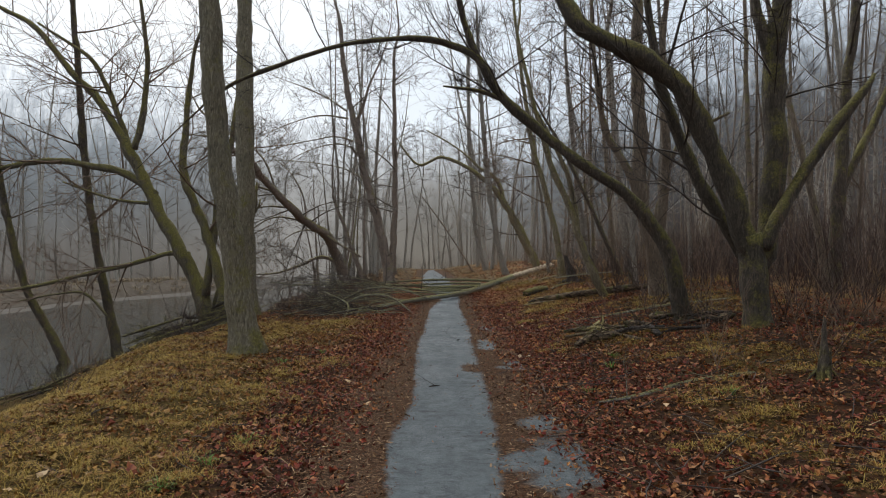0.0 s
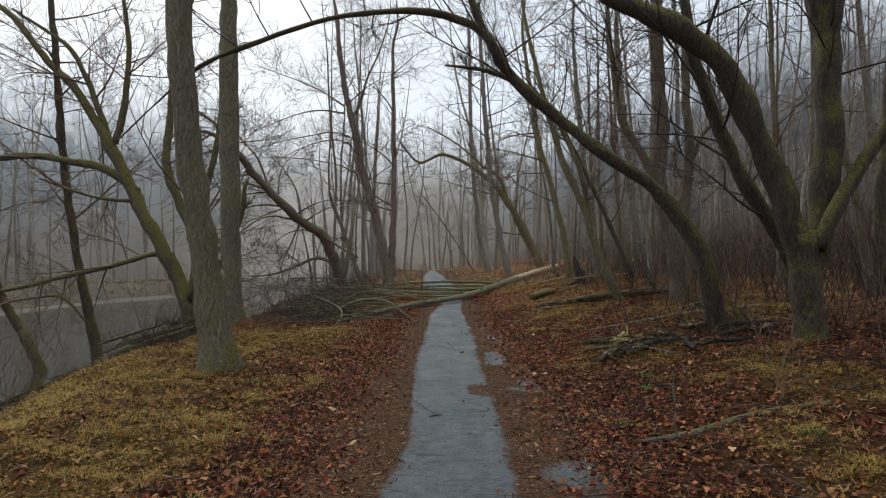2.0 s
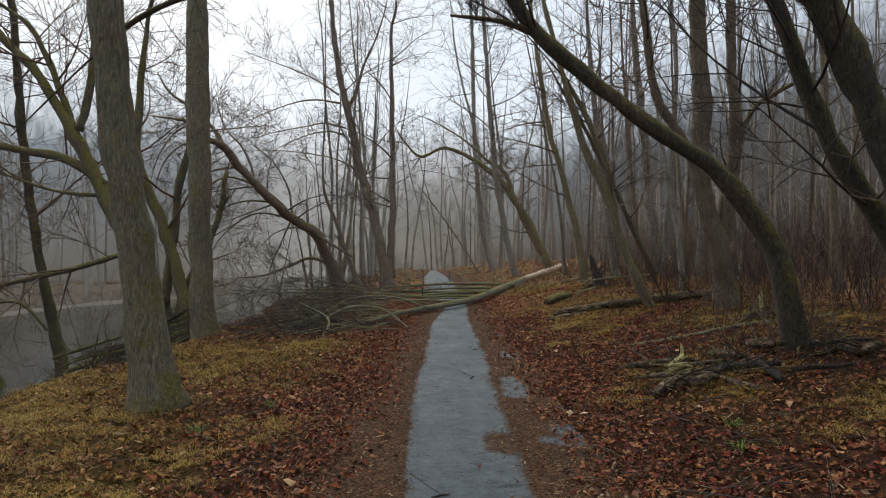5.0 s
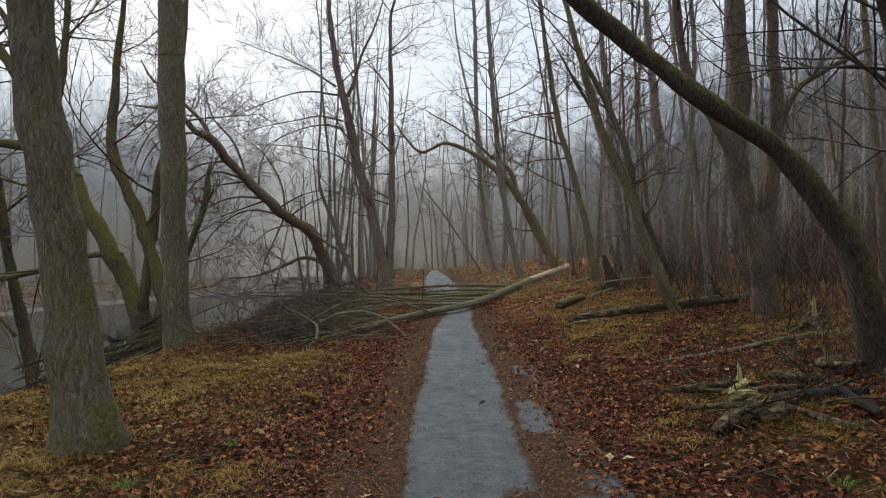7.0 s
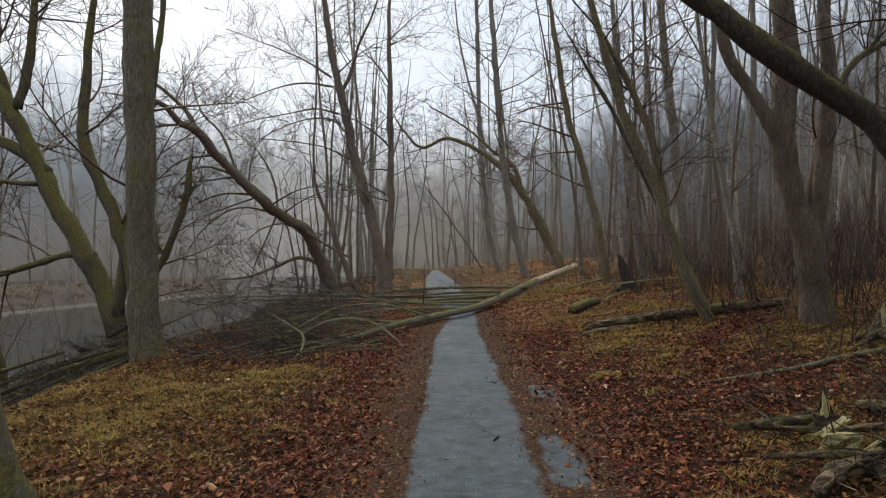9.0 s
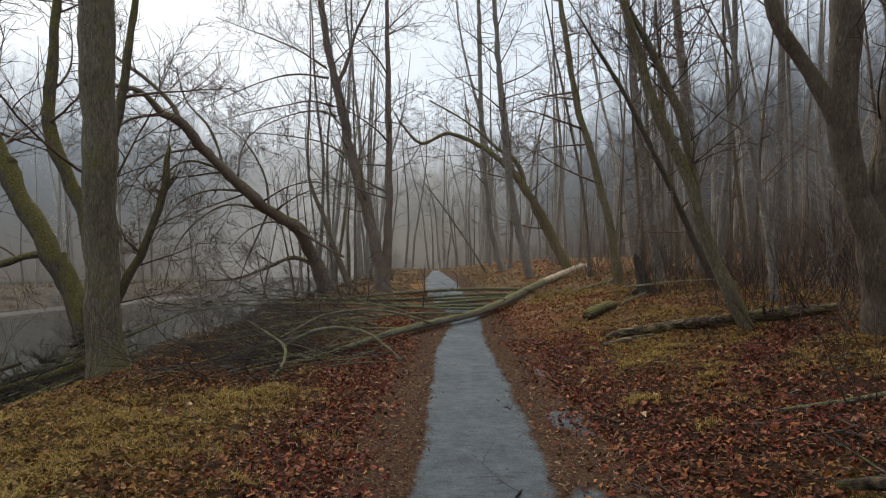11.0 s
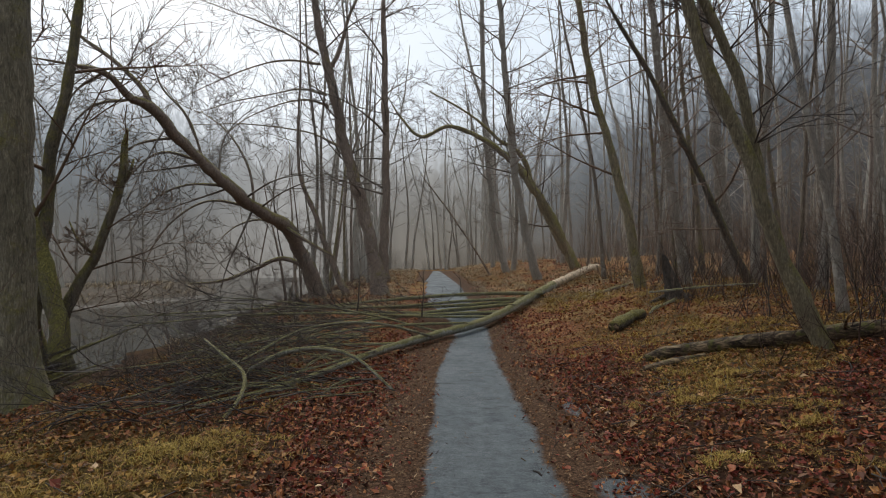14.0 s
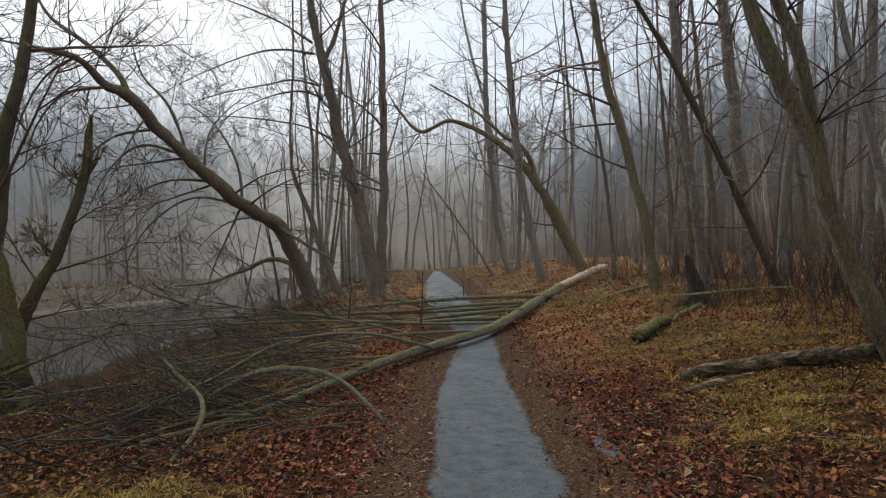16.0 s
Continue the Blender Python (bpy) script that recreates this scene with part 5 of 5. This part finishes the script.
for k, (x, y, a, s) in enumerate(((0.75, 19.4, 0.1, 0.14), (0.3, 12.2, 1.2, 0.08), (-0.1, 8.0, 0.4, 0.07), (0.9, 17.2, -0.2, 0.11), (0.45, 14.6, 2.0, 0.06), (-0.6, 13.4, 0.5, 0.16), (-0.75, 16.0, 0.2, 0.2), (0.85, 8.9, 0.7, 0.13), (1.25, 11.2, 0.3, 0.22))):
    c_, s_ = math.cos(a) * s, math.sin(a) * s
    lying("small_stick", "small dark stick lying on the path", "stick", [(x - c_, y - s_, 0.006), (x + 0.01, y + 0.015, 0.009), (x + c_, y + s_, 0.005)], TWIG_DARK, 6, 0.2, 400 + k, 0.02, 1)

# yellow torn lump of rotten wood on the heap
root = thing("rotten_chunk", (2.72, 10.95, floor_z(2.72, 10.95)), "torn yellowish lump of rotten wood", "wood lump")
rng = random.Random(8)
for k in range(15):
    bm = bmesh.new()
    bmesh.ops.create_cube(bm, size=1)
    bmesh.ops.subdivide_edges(bm, edges=bm.edges[:], cuts=3, use_grid_fill=True)
    for v in bm.verts:
        q = v.co.copy()
        w = 1.0 - 0.7 * max(0, q.x) + 0.5 * noise.noise(q * 3 + Vector((k, 0, 0)))
        v.co = Vector((q.x * 0.22, q.y * 0.05 * w + 0.03 * noise.noise(q * 4 + Vector((k, 3, 0))), q.z * 0.022 * w + 0.06 * noise.noise(q * 4 + Vector((0, k, 0)))))
    turn = Euler((rng.uniform(-0.6, 0.6), rng.uniform(-0.9, 0.2), rng.uniform(-0.8, 0.8))).to_matrix().to_4x4()
    bmesh.ops.transform(bm, matrix=Matrix.Translation((rng.uniform(-0.12, 0.12), rng.uniform(-0.08, 0.08), 0.06 + 0.012 * k)) @ turn, verts=bm.verts[:])
    me = bpy.data.meshes.new("splinter")
    bm.to_mesh(me)
    bm.free()
    me.materials.append(SPLINTER)
    part("splinter", me, root)

# ---- leaves, crumbs and grass ----


def strew(name, label, category, material, makers, spots, value=None):
    """Many small loose shapes in one mesh: spots are x, y, z, size, turn, tilt, which."""
    verts, faces = [], []
    for x, y, z, s, a, b, c, which in spots:
        shape, polys = makers[which]
        turn = Euler((b, c, a)).to_matrix() * s
        n = len(verts)
        o = Vector((x, y, z))
        verts += [turn @ p + o for p in shape]
        faces += [tuple(n + i for i in f) for f in polys]
    me = bpy.data.meshes.new(name)
    me.from_pydata(verts, [], faces)
    me.materials.append(material)
    if value:
        each = []
        for s in spots:
            each += [value(s[0], s[1])] * len(makers[s[7]][0])
        me.attributes.new("turf", "FLOAT", "POINT").data.foreach_set("value", each)
    return tagged(new(name, me), label, category, kind="stuff")


def leaf_shape(rng, lobes, curl):
    """A lobed leaf, curled and creased, about one long."""
    ring = []
    n = lobes * 2
    for k in range(n):
        a = 6.283 * k / n
        r = (0.5 if k % 2 == 0 else 0.34) * rng.uniform(0.65, 1.25) * (1.0 + 0.25 * math.cos(a))
        x, y = r * math.cos(a), r * math.sin(a) * 0.72
        ring.append(Vector((x, y, curl * (x * x * 1.2 + abs(y) * 0.5) + rng.uniform(-0.07, 0.07))))
    return ring + [Vector((0, 0, 0.03))], [(k, (k + 1) % n, n) for k in range(n)]


rng = random.Random(31)
def leaf_scrap(rng):
    """A torn, folded piece of leaf."""
    w, fold = rng.uniform(0.25, 0.5), rng.uniform(-0.35, 0.45)
    return [Vector((-0.5, rng.uniform(-0.15, 0.15), 0.0)), Vector((rng.uniform(-0.2, 0.2), -w, fold)), Vector((0.5, rng.uniform(-0.2, 0.2), rng.uniform(-0.1, 0.2))), Vector((rng.uniform(-0.2, 0.2), w, fold * rng.uniform(0.2, 1.0)))], [(0, 1, 2), (0, 2, 3)]


leaves = [leaf_shape(rng, (3, 4, 3, 3)[i % 4], rng.uniform(-1.0, 1.6)) for i in range(10)] + [leaf_scrap(rng) for i in range(10)]
spots = []


def rim(x, box):
    """Leaves thin out towards the sides of a stretch."""
    return ease(0, 1.6, min(x - box[0], box[1] - x) + 0.3) if box[1] - box[0] > 4 else 1.0


def strew_leaves(count, box, keep, size=1.0):
    for k in range(count):
        x, y = rng.uniform(box[0], box[1]), rng.uniform(box[2], box[3])
        if rng.random() > keep(x, y):
            continue
        if rng.random() > rim(x, box):
            continue
        s = 0.02 + 0.064 * rng.random() ** 1.6 + 0.04 * ease(20, 34, y)
        spots.append((x, y, floor_z(x, y) + rng.uniform(0.004, 0.035) + 0.03 * rng.random() * grassy(x, y) + 0.016 * (abs(x - 0.1) < 1.1), s * size, rng.uniform(0, 6.283), rng.gauss(0, 0.5), rng.gauss(0, 0.5), rng.randrange(10) + 10 * (rng.random() < 0.55)))


def leafy(x, y):
    u = abs(x - 0.1)
    bare = 1 - 0.45 * ease(2.8, 4.2, x) * ease(18, 14, y)
    return bare * ease(0.64, 1.25, u + 0.25 * noise.noise(Vector((x, y, 3)) * 2)) * (1 - 0.6 * grassy(x, y))


strew_leaves(78000, (-6.3, 6.8, 2.0, 11), leafy)
strew_leaves(78000, (-6.4, 7.0, 11, 19.5), leafy)
strew_leaves(34000, (-7.6, 9.0, 11, 22), leafy)
strew_leaves(17000, (-6, 10, 22, 34), leafy)
strew_leaves(16000, (-2.6, 8.5, 18.8, 26), leafy)
strew_leaves(6000, (-14, 16, -6, 22), lambda x, y: leafy(x, y) * (land(x, y) > WATER_Z + 0.2))
strew_leaves(9000, (-5, 9, 34, 60), lambda x, y: ease(1.1, 1.6, abs(x - centre(y))))
strew_leaves(420, (-1.3, 1.5, 3.2, 22), lambda x, y: litter(x, y) * 0.7 + 0.03)
strew_leaves(9000, (-1.4, 1.7, 3.2, 22), lambda x, y: litter(x, y) * 0.8 + 0.004, 0.5)
strew("leaf_litter", "fallen brown, rust and tan leaves, wet and curled", "leaves", LEAF, leaves, spots, grassy)

crumbs = []
for i in range(5):
    w = rng.uniform(0.1, 0.4)
    crumbs.append(([Vector((-0.5, -w / 2, 0)), Vector((0.5, -w / 3, 0.1)), Vector((0.4, w / 2, 0.12)), Vector((-0.4, w / 3, 0.03))], [(0, 1, 2, 3)]))
for w in (0.06, 0.09):
    crumbs.append(([Vector((-0.5, -w / 2, 0)), Vector((0.5, -w / 3, 0.05)), Vector((0.5, w / 3, 0.05)), Vector((-0.5, w / 2, 0))], [(0, 1, 2, 3)]))
spots = []
for k in range(95000):
    x, y = rng.uniform(-1.7, 2.2), 3.2 + 21 * rng.random() ** 1.2
    dens = litter(x, y) * (1 - ease(1.0, 1.7, abs(x - 0.1))) + 0.25 * ease(0.9, 1.5, abs(x - 0.1))
    if rng.random() > dens + 0.006:
        continue
    z = 0.014 if abs(x - 0.1) < 1.1 else floor_z(x, y) + 0.01
    spots.append((x, y, z + rng.uniform(0, 0.012), 0.012 + 0.05 * rng.random() ** 2, rng.uniform(0, 6.283), rng.gauss(0, 0.3), rng.gauss(0, 0.3), rng.randrange(5)))
for k in range(22000):
    x, y = rng.uniform(-5.4, 6.2), 3.2 + 15 * rng.random()
    if abs(x - 0.1) < 0.9:
        continue
    spots.append((x, y, floor_z(x, y) + rng.uniform(0.02, 0.06), rng.uniform(0.04, 0.11), rng.uniform(0, 6.283), rng.gauss(0, 0.3), rng.gauss(0, 0.3), 5 + rng.randrange(2)))
strew("needle_litter", "brown needles and leaf crumbs along the path's edges", "litter", CRUMB, crumbs, spots)

tufts = []
for i in range(6):
    v, f = [], []
    for b in range(14):
        a, d = rng.uniform(0, 6.283), rng.uniform(0, 0.5)
        x, y = math.cos(a) * d, math.sin(a) * d
        h, o = rng.uniform(0.3, 0.8), rng.uniform(0.5, 1.4)
        t = a + rng.gauss(0, 0.8)
        w = 0.02
        sx, sy = -math.sin(t) * w, math.cos(t) * w
        n = len(v)
        mx, my = x + math.cos(t) * o * 0.45, y + math.sin(t) * o * 0.45
        v += [Vector((x - sx, y - sy, -0.05)), Vector((x + sx, y + sy, -0.05)), Vector((mx + sx * 0.8, my + sy * 0.8, h * 0.7)), Vector((mx - sx * 0.8, my - sy * 0.8, h * 0.7)), Vector((x + math.cos(t) * o, y + math.sin(t) * o, h * 0.75))]
        f += [(n, n + 1, n + 2, n + 3), (n + 3, n + 2, n + 4)]
    tufts.append((v, f))
spots = []
for k in range(14000):
    x, y = rng.uniform(-6.5, 8), 3.2 + 19 * rng.random()
    g = grassy(x, y) + 0.35 * noise.noise(Vector((x, y, 0)) * 2.2)
    g -= 0.12 + 0.3 * noise.noise(Vector((x, y, 8)) * 0.9)
    if g < 0.3 or rng.random() > g * 0.6:
        continue
    spots.append((x, y, floor_z(x, y), rng.uniform(0.06, 0.17) * (0.6 + 0.6 * g), rng.uniform(0, 6.283), 0, 0, rng.randrange(6)))
# denser cushions of grass and moss that stand out of the leaves
blades = []
for i in range(6):
    v, f = [], []
    for b in range(9):
        a, d = rng.uniform(0, 6.283), rng.uniform(0, 0.45)
        x, y = math.cos(a) * d, math.sin(a) * d
        h, o = rng.uniform(0.15, 0.6), rng.uniform(0.6, 1.5)
        t = a + rng.gauss(0, 1.0)
        sx, sy = -math.sin(t) * 0.024, math.cos(t) * 0.024
        n = len(v)
        mx, my = x + math.cos(t) * o * 0.45, y + math.sin(t) * o * 0.45
        v += [Vector((x - sx, y - sy, -0.1)), Vector((x + sx, y + sy, -0.1)), Vector((mx + sx, my + sy, h * 0.8)), Vector((mx - sx, my - sy, h * 0.8)), Vector((x + math.cos(t) * o, y + math.sin(t) * o, h * 0.55))]
        f += [(n, n + 1, n + 2, n + 3), (n + 3, n + 2, n + 4)]
    blades.append((v, f))
tufts += blades
for x, y in ((-2.5, 15.3), (-2.75, 15.1), (-2.35, 15.5), (3.1, 15.5), (2.85, 15.2), (2.3, 16.2), (3.0, 17.0), (1.9, 14.6), (-1.9, 4.6), (-2.9, 5.4), (-3.6, 4.9)):
    for k in range(26):
        a, d = rng.uniform(0, 6.283), 0.2 * rng.random() ** 0.6
        px, py = x + 1.3 * d * math.cos(a), y + d * math.sin(a)
        spots.append((px, py, floor_z(px, py) + 0.06 * (1 - (d / 0.2) ** 2), rng.uniform(0.065, 0.115), rng.uniform(0, 6.283), 0, 0, 6 + rng.randrange(6)))
made = 0
while made < 700:
    x, y = rng.uniform(-6.3, 6.5), 3.2 + 17.5 * rng.random() ** 1.2
    g = grassy(x, y)
    if rng.random() > g or abs(x - 0.1) < 1.3:
        continue
    made += 1
    wide = rng.uniform(0.1, 0.34)
    for k in range(int(5 + 48 * wide)):
        a, d = rng.uniform(0, 6.283), wide * rng.random() ** 0.6
        px, py = x + 1.5 * d * math.cos(a), y + d * math.sin(a)
        spots.append((px, py, floor_z(px, py) + 0.05 * (1 - (d / wide) ** 2), rng.uniform(0.05, 0.1), rng.uniform(0, 6.283), 0, 0, 6 + rng.randrange(6)))
for k in range(1500):
    x, y = rng.uniform(2.2, 9.5), rng.uniform(18.5, 31)
    if noise.noise(Vector((x, y, 5)) * 0.5) + 0.25 * noise.noise(Vector((x, y, 1)) * 1.7) < -0.05:
        continue
    spots.append((x, y, floor_z(x, y), rng.uniform(0.12, 0.24), rng.uniform(0, 6.283), 0, 0, rng.randrange(6)))
strew("grass", "matted yellow-green winter grass and moss", "grass", GRASS, tufts, spots)

# dead grass; on the far bank added also to grey the ground like mist
spots = []
for k in range(1900):
    x, y = rng.uniform(-62, 40), rng.uniform(14, 88)
    if x < -16:
        x = line(FAR_BANK, y) - rng.uniform(-0.5, 12)
    near = abs(x - centre(y))
    if land(x, y) < WATER_Z + 0.1 or near < 1.7 or (x > -16 and y < 30) or (near > 12 and x > 0 and y < 50):
        continue
    if x > -16 and rng.random() > (0.9 if near < 5 else 0.4):
        continue
    spots.append((x, y, floor_z(x, y), rng.uniform(0.3, 0.6) * (0.7 if near < 6 else 1.3), rng.uniform(0, 6.283), 0, 0, rng.randrange(6)))
for k in range(1500):
    y = rng.uniform(27, 66)
    x = centre(y) + rng.choice((-1, 1)) * (1.5 + 5.5 * rng.random() ** 1.5)
    if land(x, y) < -0.9:
        continue
    spots.append((x, y, floor_z(x, y), rng.uniform(0.16, 0.34), rng.uniform(0, 6.283), 0, 0, rng.randrange(6)))
strew("dry_grass", "straw-coloured dead grass along the verges and far bank", "grass", STRAW, tufts, spots)

# thin dead twigs lying about in the leaves
sticks = Tubes()
for k in range(1100):
    x, y = rng.uniform(-5.5, 6.5), 3.4 + 17 * rng.random()
    if abs(x - 0.1) < 1.0 or (x < 0 and rng.random() < 0.75):
        continue
    a, half = rng.uniform(0, 6.283), rng.uniform(0.08, 0.38)
    row = []
    for f in (-1.0, -0.35, 0.35, 1.0):
        px, py = x + f * half * math.cos(a) + rng.gauss(0, 0.02), y + f * half * math.sin(a) + rng.gauss(0, 0.02)
        row.append(Vector((px, py, floor_z(px, py) + rng.uniform(0.025, 0.06))))
    r = rng.uniform(0.0025, 0.007)
    sticks.tube(row, [r, r, r * 0.8, r * 0.4], 4)
tagged(new("twig_litter", sticks.mesh("twig_litter", TWIG)), "thin dead twigs strewn among fallen leaves", "twigs", kind="stuff")

# small fresh green tufts among the leaves
fresh = bpy.data.meshes.new("tuft")
fresh.from_pydata(tufts[0][0] + tufts[1][0], [], tufts[0][1] + [tuple(i + len(tufts[0][0]) for i in f) for f in tufts[1][1]])
fresh.materials.append(FRESH)
for x, y, s in ((-1.7, 5.55, 0.12), (-1.84, 4.97, 0.1), (-2.0, 4.5, 0.13), (-2.0, 10.5, 0.1), (-2.4, 9.5, 0.12), (2.45, 9.1, 0.11), (2.3, 8.6, 0.13), (1.75, 7.6, 0.1), (2.9, 6.4, 0.12)):
    ob = tagged(new("grass_tuft", fresh), "small fresh green grass tuft among fallen leaves", "grass tuft", "green tufts in the leaves")
    ob.matrix_basis = Matrix.LocRotScale((x, y, floor_z(x, y) + 0.02), Euler((0, 0, x * 7 + y)), Vector((s, s, s * 1.2)))

# the largest leaves beside the path, one by one
shapes = []
for k, (shape, polys) in enumerate(leaves):
    me = bpy.data.meshes.new("leaf")
    me.from_pydata(shape, [], polys)
    me.materials.append(LEAF_SINGLE)
    shapes.append(me)
made = 0
while made < 290:
    x, y = rng.uniform(-3.4, 3.6), rng.uniform(3.6, 19)
    if rng.random() > leafy(x, y):
        continue
    ob = part("leaf", shapes[made % len(shapes)], ground)
    ob.matrix_local = Matrix.LocRotScale((x, y, floor_z(x, y) + rng.uniform(0.03, 0.05)), Euler((rng.gauss(0, 0.3), rng.gauss(0, 0.3), rng.uniform(0, 6.283))), Vector((1, 1, 1)) * rng.uniform(0.075, 0.115))
    made += 1
